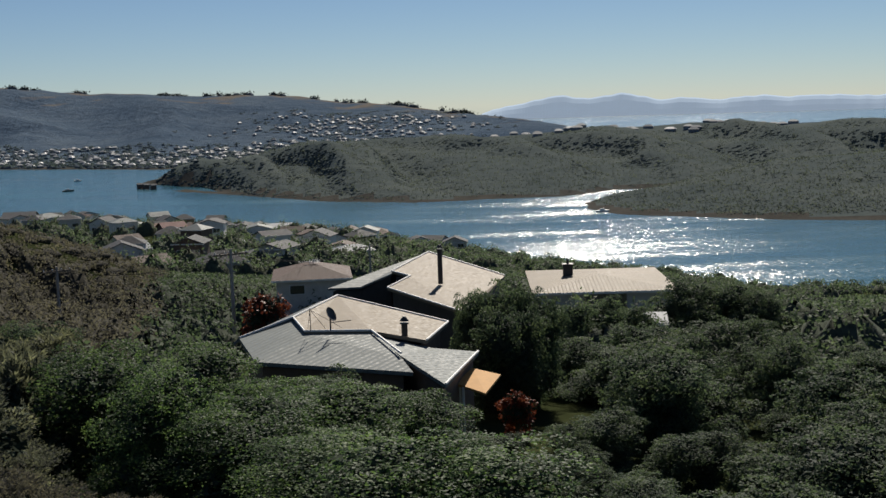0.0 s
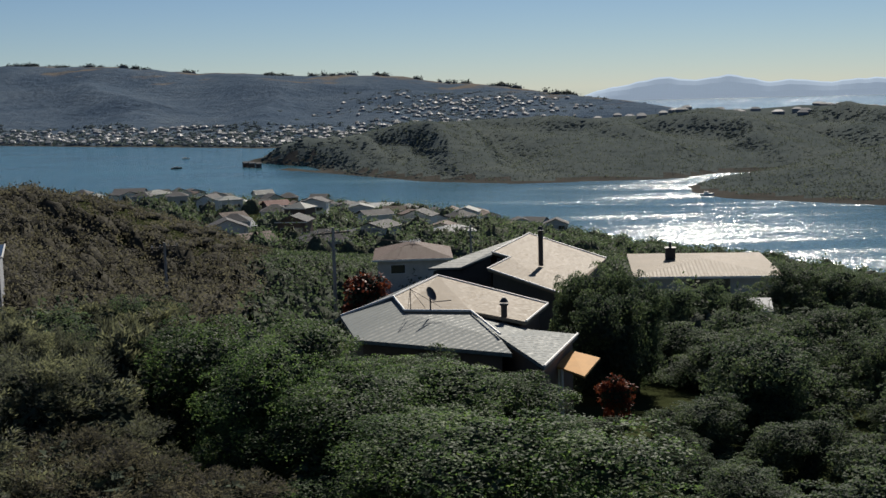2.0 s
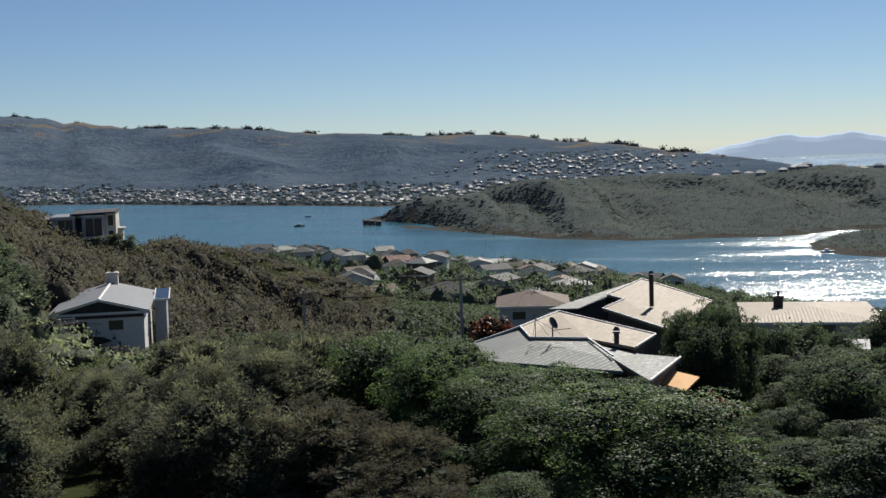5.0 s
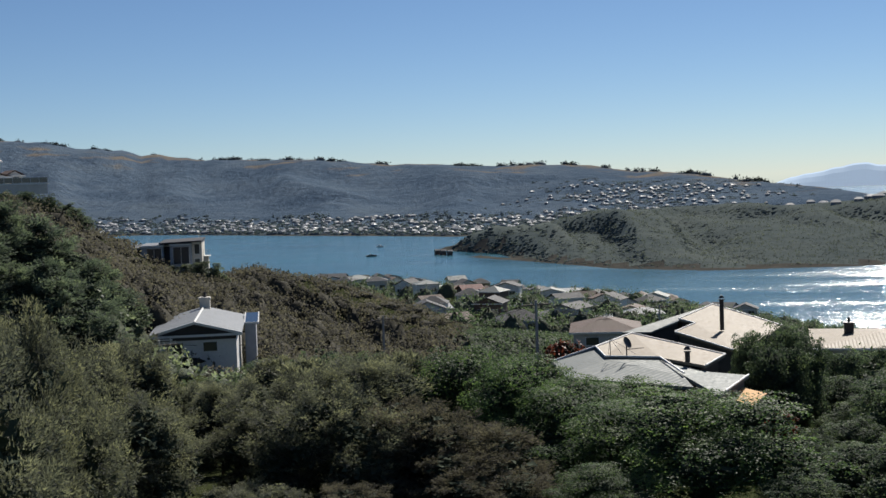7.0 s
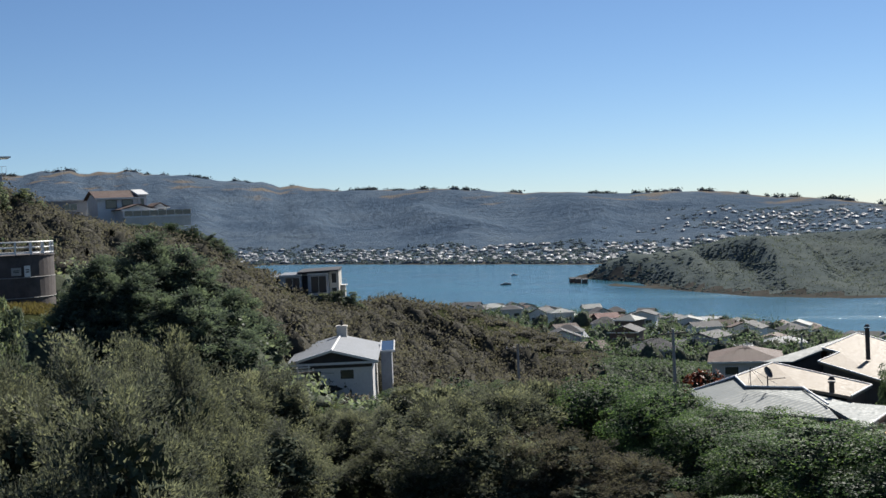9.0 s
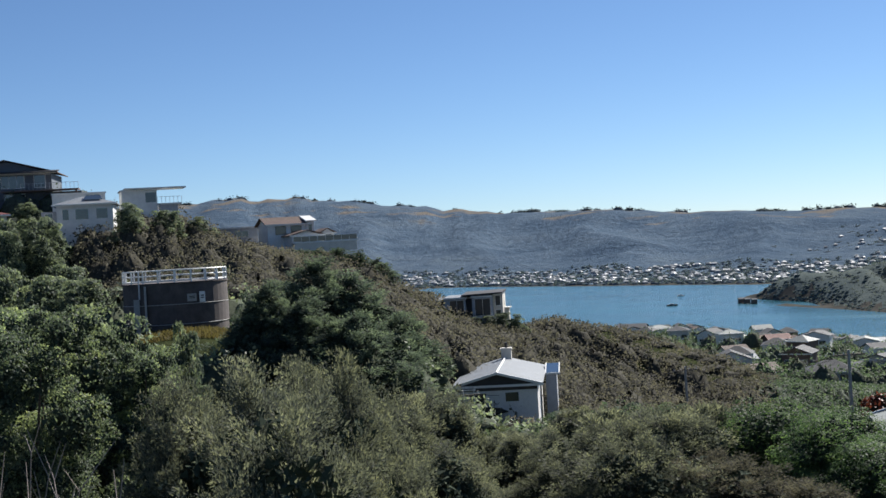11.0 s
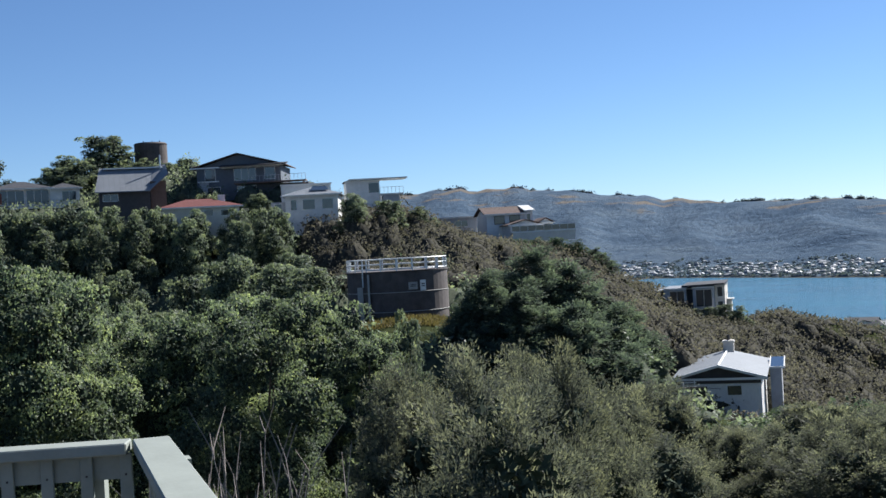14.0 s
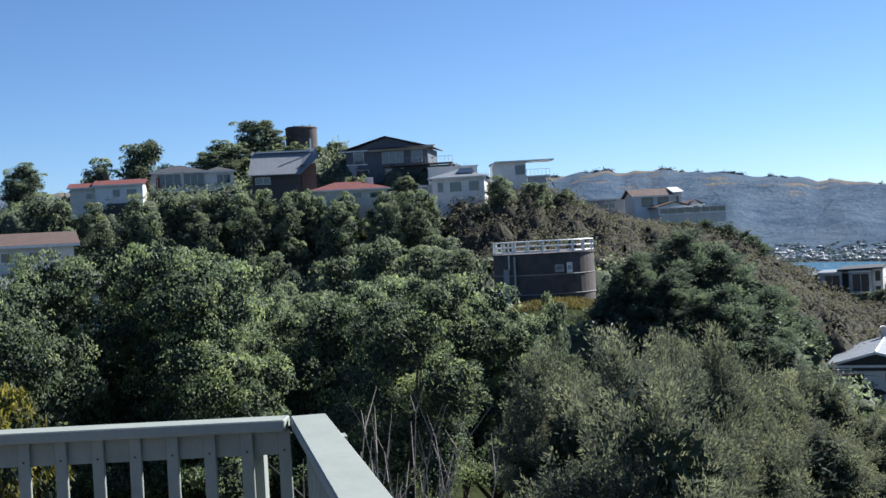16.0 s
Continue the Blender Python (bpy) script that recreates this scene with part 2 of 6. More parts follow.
def part(name, mesh, mat, parent=None, label=""):
    """Links a bmesh, or a mesh, as one object under parent."""
    if isinstance(mesh, bmesh.types.BMesh):
        data = bpy.data.meshes.new(name)
        mesh.to_mesh(data)
        mesh.free()
    else:
        data = mesh
    if mat and not data.materials:
        data.materials.append(mat)
    ob = new(name, data)
    ob.parent = parent
    if label:
        tagged(ob, label)
    return ob


def thing(name, m, label, category, group="", kind=""):
    ob = new(name)
    ob.matrix_basis = m
    return tagged(ob, label, category, group, kind)


def box(bm, x0, y0, z0, x1, y1, z1, bevel=0.0):
    vs = [bm.verts.new(p) for p in ((x0, y0, z0), (x1, y0, z0), (x1, y1, z0), (x0, y1, z0), (x0, y0, z1), (x1, y0, z1), (x1, y1, z1), (x0, y1, z1))]
    fs = [bm.faces.new([vs[i] for i in q]) for q in ((0, 3, 2, 1), (4, 5, 6, 7), (0, 1, 5, 4), (1, 2, 6, 5), (2, 3, 7, 6), (3, 0, 4, 7))]
    if bevel:
        es = list({e for f in fs for e in f.edges})
        bmesh.ops.bevel(bm, geom=es, offset=bevel, segments=1, affect="EDGES")
    return bm


def boxed(*size, bevel=0.0):
    return box(bmesh.new(), *size, bevel=bevel)


def slab(points, thick):
    """A sheet over the points, thick downwards, with ribs running down its slope (in UV)."""
    bm = bmesh.new()
    top = [bm.verts.new(p) for p in points]
    low = [bm.verts.new(Vector(p) - Vector((0, 0, thick))) for p in points]
    f = bm.faces.new(top)
    f.normal_update()
    if f.normal.z < 0:
        f.normal_flip()
    g = bm.faces.new(low)
    n = len(points)
    for i in range(n):
        bm.faces.new((top[i], top[(i + 1) % n], low[(i + 1) % n], low[i]))
    bmesh.ops.recalc_face_normals(bm, faces=bm.faces[:])
    f.normal_update()
    nrm = f.normal.copy()
    down = Vector((nrm.x, nrm.y, 0))
    if down.length < 1e-4:
        down = Vector((0, 1, 0))
    down.normalize()
    across = Vector((-down.y, down.x, 0))
    uv = bm.loops.layers.uv.new("UVMap")
    for face in bm.faces:
        for loop in face.loops:
            loop[uv].uv = (loop.vert.co.dot(across), loop.vert.co.dot(down))
    return bm


def tube(bm, a, b, r0, r1=None, sides=8):
    a, b = Vector(a), Vector(b)
    r1 = r0 if r1 is None else r1
    q = (b - a).to_track_quat("Z", "Y")
    rings = []
    for p, r in ((a, r0), (b, r1)):
        rings.append([bm.verts.new(p + q @ Vector((r * math.cos(2 * math.pi * i / sides), r * math.sin(2 * math.pi * i / sides), 0))) for i in range(sides)])
    for i in range(sides):
        bm.faces.new((rings[0][i], rings[0][(i + 1) % sides], rings[1][(i + 1) % sides], rings[1][i]))
    bm.faces.new(rings[0][::-1])
    bm.faces.new(rings[1])
    return bm


def raw_mesh(name, verts, faces_flat, per_face, mat_index=None, smooth=False):
    """A mesh out of arrays, all faces with the same number of corners."""
    me = bpy.data.meshes.new(name)
    n = len(faces_flat) // per_face
    me.vertices.add(len(verts))
    me.vertices.foreach_set("co", np.asarray(verts, np.float32).ravel())
    me.loops.add(len(faces_flat))
    me.loops.foreach_set("vertex_index", np.asarray(faces_flat, np.int32))
    me.polygons.add(n)
    me.polygons.foreach_set("loop_start", np.arange(0, n * per_face, per_face, dtype=np.int32))
    me.polygons.foreach_set("loop_total", np.full(n, per_face, np.int32))
    if mat_index is not None:
        me.polygons.foreach_set("material_index", np.asarray(mat_index, np.int32))
    if smooth:
        me.polygons.foreach_set("use_smooth", np.ones(n, bool))
    me.update(calc_edges=True)
    me.validate()
    return me


def set_growth(me, values):
    """Stores how light each leaf is, 0 to 1, on the first vertices of the mesh."""
    full = np.zeros(len(me.vertices), np.float32)
    full[: len(values)] = values
    me.attributes.new("growth", "FLOAT", "POINT").data.foreach_set("value", full)
    return me


# ---- the land ----
def bisect_right(values, x):
    lo, hi = 0, len(values)
    while lo < hi:
        m = (lo + hi) // 2
        if x < values[m]:
            hi = m
        else:
            lo = m + 1
    return lo


def smooth_max(a, b, k):
    h = np.clip(0.5 + 0.5 * (a - b) / k, 0, 1)
    return b * (1 - h) + a * h + k * h * (1 - h)


def waves(x, y, scale, seed, octaves=4):
    """Cheap rolling relief: a sum of turned sines."""
    rng = np.random.RandomState(seed)
    out = np.zeros_like(x)
    amp = 1.0
    for o in range(octaves):
        for k in range(3):
            a, p = rng.uniform(0, 6.283), rng.uniform(0, 6.283)
            out += amp * np.sin((x * np.cos(a) + y * np.sin(a)) * 6.283 / scale * rng.uniform(0.8, 1.25) + p + 0.8 * np.sin((y * np.cos(a) - x * np.sin(a)) * 6.283 / scale * 0.7 + p * 2)) / 3
        amp *= 0.5
        scale *= 0.47
    return out


def ridge_line(x, y, pts, slope, round_):
    """Height of a spur along a crest of (x, y, z), falling off to its sides."""
    best = np.full_like(x, -1e9)
    for (x0, y0, z0), (x1, y1, z1) in zip(pts[:-1], pts[1:]):
        dx, dy = x1 - x0, y1 - y0
        t = np.clip(((x - x0) * dx + (y - y0) * dy) / (dx * dx + dy * dy), 0, 1)
        d = np.hypot(x - x0 - t * dx, y - y0 - t * dy)
        best = np.maximum(best, z0 + t * (z1 - z0) - slope * (np.sqrt(d * d + round_ * round_) - round_))
    return best


def respread(pts):
    """Turns a crest's points, drawn by the plan's bearings, to true ones."""
    out = []
    for x, y, z in pts:
        p = at(math.degrees(math.atan2(x, y)), 0, math.hypot(x, y))
        out.append((p.x, p.y, z))
    return out


HOME_HILL = respread([(-330, 80, 61), (-165, 112, 62.5), (-152, 132, 64.5), (-165, 152, 71.5), (-143, 150, 66), (-124, 149, 62), (-105, 156, 56.5), (-92, 162, 47), (-78, 172, 37.5), (-66, 182, 36.5), (-60, 208, 29.5), (-50, 232, 23), (-44, 290, 11)])
SPUR_CREST = ((-24.6, -4.1, 196), (-22.5, -3.95, 198), (-20.1, -3.8, 200), (-18.3, -4.45, 200), (-16.3, -5.35, 200), (-14.2, -6.3, 200), (-12.2, -7.3, 200))
BROWN_SPUR = [tuple(seen(*c)) for c in SPUR_CREST]
TANK_SPUR = respread([(-101, 150, 56), (-62, 83, 50.0), (-55.5, 74, 49.9)])
HILL_AZ = (-180, -60, -45, -36.85, -35.4, -33.5, -31.3, -29.4, -26.35, -22.5, -17.5, -15.7, -13.8, -11.9, -9.9, -6.5, -5.1, -2.9, -0.7, 2.15, 4.5, 6.9, 7.9, 8.6, 9.2, 60, 180)
HILL_EL = (3.0, 3.2, 3.0, 2.86, 2.98, 2.92, 2.82, 2.57, 2.17, 1.65, 1.49, 1.32, 1.17, 1.12, 0.96, 0.90, 0.83, 0.47, 0.33, -0.13, -0.40, -0.76, -1.0, -1.6, -2.6, -2.6, 1.0)


def far_slope(x, y):
    """The far shore's distance, its crest's, and how far up between them."""
    r = np.hypot(x, y)
    az = np.degrees(np.arctan2(x, y))
    far = np.interp(az, (-180, -60, -35, -25, -19, -11.3, -5, 3, 60, 180), (2100, 2100, 2000, 1795, 1540, 1325, 1360, 1330, 1330, 2100))
    top = far + np.interp(az, (-40, -20, -5, 3, 8), (1500, 1500, 1400, 900, 500))
    return far, top, np.clip((r - far) / (top - far), -0.3, 1.8)


def land_height(x, y):
    r = np.hypot(x, y)
    az = np.degrees(np.arctan2(x, y))
    # the home slope, falling to the near shore
    shore = np.interp(PIVOT + (az - PIVOT) / SPREAD, (-180, -60, -20, -12, -6, -3, 0, 5, 15, 60, 180), (900, 900, 760, 650, 570, 545, 505, 440, 372, 400, 900))
    u = r / shore
    prof = np.interp(r, (0, 8, 14, 30, 60, 100, 150, 220, 330), (50.5, 50.2, 49.0, 46.0, 41.5, 36.5, 31.5, 26.0, 19.0))
    fall = np.interp(u, (0.0, 0.45, 0.8, 0.97, 1.0, 1.06, 1.3), (60.0, 24.0, 9.5, 3.0, 0.4, -2.0, -8.0))
    home = np.minimum(prof, fall)
    home = np.where(u > 0.45, np.minimum(home, fall), home)
    home = home + waves(x, y, 90, 3) * np.clip((r - 40) / 120, 0, 1) * np.clip((1 - u) * 6, 0, 1) * 1.6
    spur = np.maximum(ridge_line(x, y, HOME_HILL, 0.5, 12.0), np.maximum(ridge_line(x, y, TANK_SPUR, 0.5, 7.0), ridge_line(x, y, BROWN_SPUR, 0.55, 14.0)))
    home = np.where(u < 1.0, smooth_max(home, spur, 6.0), home)
    # the wooded headland over the water
    front = np.interp(az, (-14, -12.6, -12.2, -10, -7, -4, 0, 2, 7.5, 9, 40), (5000, 1060, 990, 920, 848, 775, 742, 742, 760, 800, 820))
    crest = np.interp(az, (-13, -12.2, -11.1, -10, -8, -6, -4.7, -2.7, 0.1, 4.1, 7.1, 9.1, 12, 15, 30), (-3.4, -3.08, -2.74, -2.28, -1.95, -1.6, -1.33, -1.22, -1.28, -1.27, -1.16, -1.02, -0.98, -1.02, -1.1))
    top_r = front + np.interp(az, (-12, -8, 0, 6, 20), (90, 260, 420, 520, 560))
    top_z = EYE + top_r * np.tan(np.radians(crest)) - 3.0
    s = np.clip((r - front) / (top_r - front), -0.4, 4.0)
    warp = waves(x, y, 420, 33, 3) * 1.3 + s * 6.0
    lead = 0.5 + 0.5 * np.cos(np.radians((az + warp) * 56))
    minor = 0.5 + 0.5 * np.cos(np.radians((az * 1.2 + warp * 1.6) * 118))
    gully = (21.0 * (lead - 0.5) + 7.0 * (minor - 0.5) + waves(x, y, 160, 11, 4) * 2.5) * np.clip(s * 2.6, 0, 1) * np.clip((1.05 - s) * 2.2, 0, 1)
    head = np.where(s < 0, s * 20, np.where(s < 1, top_z * np.sin(np.clip(s, 0, 1) * 1.5708) ** 0.8, top_z - (s - 1) * 26)) + gully * 0.8
    head = np.where(az < -13.5, -20, head)
    # the low spit in front of it
    front2 = np.interp(az, (6.9, 7.25, 8.1, 10, 13.3, 16, 40), (5000, 694, 636, 618, 602, 590, 560))
    crest2 = np.interp(az, (7.2, 7.6, 8.1, 10, 12, 13.3, 16, 25), (-4.6, -4.4, -4.2, -3.86, -3.6, -3.3, -2.7, -1.9))
    r2 = front2 + np.interp(az, (7, 9, 15, 30), (20, 90, 190, 240))
    z2 = EYE + r2 * np.tan(np.radians(crest2)) - 2.0
    s2 = np.clip((r - front2) / (r2 - front2), -0.4, 3.5)
    spit = np.where(s2 < 0, s2 * 12, np.where(s2 < 1, z2 * np.sin(np.clip(s2, 0, 1) * 1.5708), z2 - (s2 - 1) * 14)) + waves(x, y, 150, 5, 3) * 2.0 * np.clip(s2 * 3, 0, 1)
    spit = np.where(az < 6.9, -20, spit)
    # the far shore, its town flat and the long range behind it
    far, top3, s3 = far_slope(x, y)
    crest_el = np.interp(az, HILL_AZ, HILL_EL) + np.clip((-20 - az) / 6, 0.25, 1) * (0.04 * np.sin(az * 2.3) + 0.04 * np.sin(az * 5.1 + 1) + 0.03 * np.sin(az * 11.3)) * (az < 6)
    z3 = EYE + top3 * np.tan(np.radians(crest_el)) - 5
    rise = np.interp(s3, (-0.3, 0, 0.02, 0.18, 0.45, 0.75, 0.92, 1.0, 1.8), (-0.1, 0.0, 0.015, 0.055, 0.30, 0.70, 0.93, 1.0, -0.3))
    spurs = waves(x, y, 620, 21, 3) * 9.0 * np.interp(az, (-9, -2), (1.0, 0.45)) * np.clip((s3 - 0.12) * 4, 0, 1) * np.clip((1.0 - s3) * 4, 0.08, 1)
    spurs = spurs + 16.0 * (0.6 - np.abs(np.sin(np.radians(az) * 31 + 0.7 * waves(x, y, 900, 31, 3))))  * np.clip((s3 - 0.15) * 3, 0, 1) * np.clip((1.0 - s3) * 3, 0, 1) * np.interp(az, (-9, -2), (1.0, 0.2))
    hills = np.where(s3 < 0, s3 * 30, np.where(z3 > 0, rise * z3 + spurs * np.clip(z3 / 25, 0, 1), -12.0))
    return np.maximum(np.maximum(home, head), np.maximum(spit, np.maximum(hills, -12.0)))


azs = np.radians(np.r_[np.arange(-180, -76, 4.0), np.arange(-76, 30, 0.4), np.arange(30, 180, 4.0)])
rs = np.r_[0.02, np.arange(4, 60, 3.0), 60 * np.exp(np.linspace(0, np.log(4980 / 60), 250))]
A, Rr = np.meshgrid(azs, rs)
GX, GY = Rr * np.sin(A), Rr * np.cos(A)
GZ = land_height(GX, GY)
na, nr = len(azs), len(rs)
AZ_LIST, R_LIST, Z_ROWS = azs.tolist(), rs.tolist(), GZ.tolist()


def ground_z(x, y):
    """The height of the ground sheet at x, y."""
    a, r = math.atan2(x, y), min(max(math.hypot(x, y), R_LIST[0]), R_LIST[-1] - 1e-3)
    i = min(max(bisect_right(AZ_LIST, a) - 1, 0), na - 2)
    j = min(max(bisect_right(R_LIST, r) - 1, 0), nr - 2)
    u = min(max((a - AZ_LIST[i]) / (AZ_LIST[i + 1] - AZ_LIST[i]), 0), 1)
    v = (r - R_LIST[j]) / (R_LIST[j + 1] - R_LIST[j])
    return (Z_ROWS[j][i] * (1 - u) + Z_ROWS[j][i + 1] * u) * (1 - v) + (Z_ROWS[j + 1][i] * (1 - u) + Z_ROWS[j + 1][i + 1] * u) * v


idx = np.arange(na * nr).reshape(nr, na)
quads = np.stack([idx[:-1, :], np.roll(idx, -1, 1)[:-1, :], np.roll(idx, -1, 1)[1:, :], idx[1:, :]], -1).reshape(-1, 4)[:, ::-1]
qr, qz = Rr[:-1, :].ravel(), GZ[:-1, :].ravel()
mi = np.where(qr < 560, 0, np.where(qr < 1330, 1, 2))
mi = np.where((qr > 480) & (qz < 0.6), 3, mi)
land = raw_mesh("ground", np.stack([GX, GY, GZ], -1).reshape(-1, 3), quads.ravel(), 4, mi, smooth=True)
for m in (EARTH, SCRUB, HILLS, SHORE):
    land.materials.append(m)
crest_at = land.attributes.new("crest", "FLOAT", "POINT")
crest_at.data.foreach_set("value", np.asarray(far_slope(GX, GY)[2], np.float32).ravel())
tagged(new("ground", land), "scrub-covered coastal hills falling to the inlet", "ground", kind="structure")

sea_bm = bmesh.new()
bmesh.ops.create_circle(sea_bm, cap_ends=True, segments=96, radius=4960)
tagged(part("water", sea_bm, WATER), "rippled blue inlet water glittering in the sun", "water", kind="structure")


def range_mesh(r, az0, az1, profile, seed):
    """A distant mountain range: a rounded body that rises from the sea."""
    bm = bmesh.new()
    n, rows = 160, 5
    grid = []
    rng = np.random.RandomState(seed)
    ph = rng.uniform(0, 6.28, 8)
    for i in range(n + 1):
        a = az0 + (az1 - az0) * i / n
        el = profile(a) + sum(0.03 / (k + 1) * math.sin(a * (1.3 * k + 2.1) + ph[k]) for k in range(8))
        row = []
        for j in range(rows):
            f = j / (rows - 1)
            p = seen(a, 0, r + 110 * f)
            z = EYE + (r + 110 * f) * math.tan(radians(el))
            row.append(bm.verts.new((p.x, p.y, -2 + (z + 2) * math.sin(f * 1.5708))))
        grid.append(row)
    for i in range(n):
        for j in range(rows - 1):
            bm.faces.new((grid[i][j], grid[i + 1][j], grid[i + 1][j + 1], grid[i][j + 1]))
    return bm


def curve_of(xs, ys):
    return lambda a: float(np.interp(a, xs, ys))


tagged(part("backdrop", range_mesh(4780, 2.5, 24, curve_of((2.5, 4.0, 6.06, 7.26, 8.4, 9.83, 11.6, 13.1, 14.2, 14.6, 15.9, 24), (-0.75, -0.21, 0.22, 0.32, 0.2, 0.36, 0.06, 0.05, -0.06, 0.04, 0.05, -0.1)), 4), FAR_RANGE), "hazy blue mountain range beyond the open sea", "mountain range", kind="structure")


# ---- houses ----
def ring_frame(w, h, t, y0, y1):
    """One mitred frame round an opening w x h."""
    bm = bmesh.new()
    rings = []
    for y in (y0, y1):
        for k in (0, t):
            a, b = w / 2 + k, h / 2 + k
            rings.append([bm.verts.new((sx * a, y, sz * b)) for sx, sz in ((-1, -1), (1, -1), (1, 1), (-1, 1))])
    for a, b in ((0, 1), (1, 3), (3, 2), (2, 0)):
        for i in range(4):
            bm.faces.new((rings[a][i], rings[a][(i + 1) % 4], rings[b][(i + 1) % 4], rings[b][i]))
    bmesh.ops.recalc_face_normals(bm, faces=bm.faces[:])
    return bm


def hoop(R, z, t, n=48, sides=6):
    """A bent rail: one closed ring of radius R."""
    bm = bmesh.new()
    rows = [[bm.verts.new(((R + t * math.cos(2 * math.pi * k / sides)) * math.cos(2 * math.pi * i / n), (R + t * math.cos(2 * math.pi * k / sides)) * math.sin(2 * math.pi * i / n), z + t * math.sin(2 * math.pi * k / sides))) for k in range(sides)] for i in range(n)]
    for i in range(n):
        for k in range(sides):
            bm.faces.new((rows[i][k], rows[(i + 1) % n][k], rows[(i + 1) % n][(k + 1) % sides], rows[i][(k + 1) % sides]))
    return bm


def window(parent, x, z, w, h, y=0.0, frame_mat=None, side=None):
    """A window in a wall that faces -y (or -x / +x by side), with its frame and pane."""
    fm = frame_mat or TRIM
    t, p = 0.07, 0.05
    bm = ring_frame(w, h, t, -p, 0.03)
    ob = part("window", bm, fm, parent)
    turn = {None: 0, "left": -90, "right": 90}[side]
    ob.matrix_basis = (pose(x, y, z) if side is None else pose(x, y, z, 0, 0, turn))
    part("pane", boxed(-w / 2, -0.015, -h / 2, w / 2, 0.02, h / 2), GLASS, ob)
    n = int(w // 0.95) if w > 1.1 else 0
    for k in range(1, n):
        cx = -w / 2 + w * k / n
        part("mullion", boxed(cx - 0.03, -p * 0.8, -h / 2, cx + 0.03, -0.016, h / 2), fm, ob)
    return ob


def roof_planes(kind, w, d, h, rh, e):
    """The planes of a roof over a block w x d, walls h high, as lists of corners."""
    x0, x1, y0, y1 = -w / 2 - e, w / 2 + e, -d / 2 - e, d / 2 + e
    z0, z1 = h, h + rh
    if kind == "flat":
        return [[(x0, y0, z0), (x1, y0, z0), (x1, y1, z1), (x0, y1, z1)]]
    if kind == "front":      # one plane that falls towards the viewer's side
        return [[(x0, y0, z0), (x1, y0, z0), (x1, y1, z1), (x0, y1, z1)]]
    if kind == "gable_x":    # ridge along x
        return [[(x0, y0, z0), (x1, y0, z0), (x1, 0, z1), (x0, 0, z1)], [(x1, y1, z0), (x0, y1, z0), (x0, 0, z1), (x1, 0, z1)]]
    if kind == "gable_y":    # ridge along y, gable to the front
        return [[(x0, y1, z0), (x0, y0, z0), (0, y0, z1), (0, y1, z1)], [(x1, y0, z0), (x1, y1, z0), (0, y1, z1), (0, y0, z1)]]
    k = min(w, d) / 2
    if w >= d:
        a, b = (-w / 2 + k, 0, z1), (w / 2 - k, 0, z1)
        return [[(x0, y0, z0), (x1, y0, z0), b, a], [(x1, y1, z0), (x0, y1, z0), a, b], [(x0, y1, z0), (x0, y0, z0), a], [(x1, y0, z0), (x1, y1, z0), b]]
    a, b = (0, -d / 2 + k, z1), (0, d / 2 - k, z1)
    return [[(x0, y1, z0), (x0, y0, z0), a, b], [(x1, y0, z0), (x1, y1, z0), b, a], [(x0, y0, z0), (x1, y0, z0), a], [(x1, y1, z0), (x0, y1, z0), b]]


def block(parent, w, d, h, roof, rh, e, wall, cover, m=None, base=2.5, thick=0.14):
    """Walls with a foot in the slope, gables closed, and roof planes with a fascia."""
    m = m or Matrix()
    bm = boxed(-w / 2, -d / 2, -base, w / 2, d / 2, h - 0.003)
    if roof == "gable_y":
        for y in (-d / 2, d / 2 - 0.1):
            vs = [bm.verts.new(p) for p in ((-w / 2, y, h), (w / 2, y, h), (0, y, h + rh * 0.97), (-w / 2, y + 0.1, h), (w / 2, y + 0.1, h), (0, y + 0.1, h + rh * 0.97))]
            for q in ((0, 1, 2), (5, 4, 3), (0, 3, 4, 1), (1, 4, 5, 2), (2, 5, 3, 0)):
                bm.faces.new([vs[i] for i in q])
    if roof == "gable_x":
        for x in (-w / 2, w / 2 - 0.1):
            vs = [bm.verts.new(p) for p in ((x, -d / 2, h), (x, d / 2, h), (x, 0, h + rh * 0.97), (x + 0.1, -d / 2, h), (x + 0.1, d / 2, h), (x + 0.1, 0, h + rh * 0.97))]
            for q in ((0, 1, 2), (5, 4, 3), (0, 3, 4, 1), (1, 4, 5, 2), (2, 5, 3, 0)):
                bm.faces.new([vs[i] for i in q])
    bm.transform(m)
    part("wall", bm, wall, parent)
    for pts in roof_planes(roof, w, d, h + 0.12, rh, e):
        part("roof", slab([m @ Vector(p) for p in pts], thick), cover, parent)
    # gutter and fascia along the front eave
    bm = boxed(-w / 2 - e, -d / 2 - e - 0.06, h - 0.1, w / 2 + e, -d / 2 - e - 0.004, h + 0.1)
    bm.transform(m)
    part("gutter", bm, TRIM, parent)


def chimney(parent, x, y, z0, z1, s, mat, pot=True):
    bm = boxed(x - s / 2, y - s / 2, z0, x + s / 2, y + s / 2, z1, bevel=0.02)
    box(bm, x - s * 0.58, y - s * 0.58, z1 - 0.18, x + s * 0.58, y + s * 0.58, z1 - 0.03)
    ob = part("chimney", bm, mat, parent)
    if pot:
        part("chimney_pot", tube(bmesh.new(), (x, y, z1 - 0.03), (x, y, z1 + 0.5), 0.14, 0.12), DARK_METAL, ob)


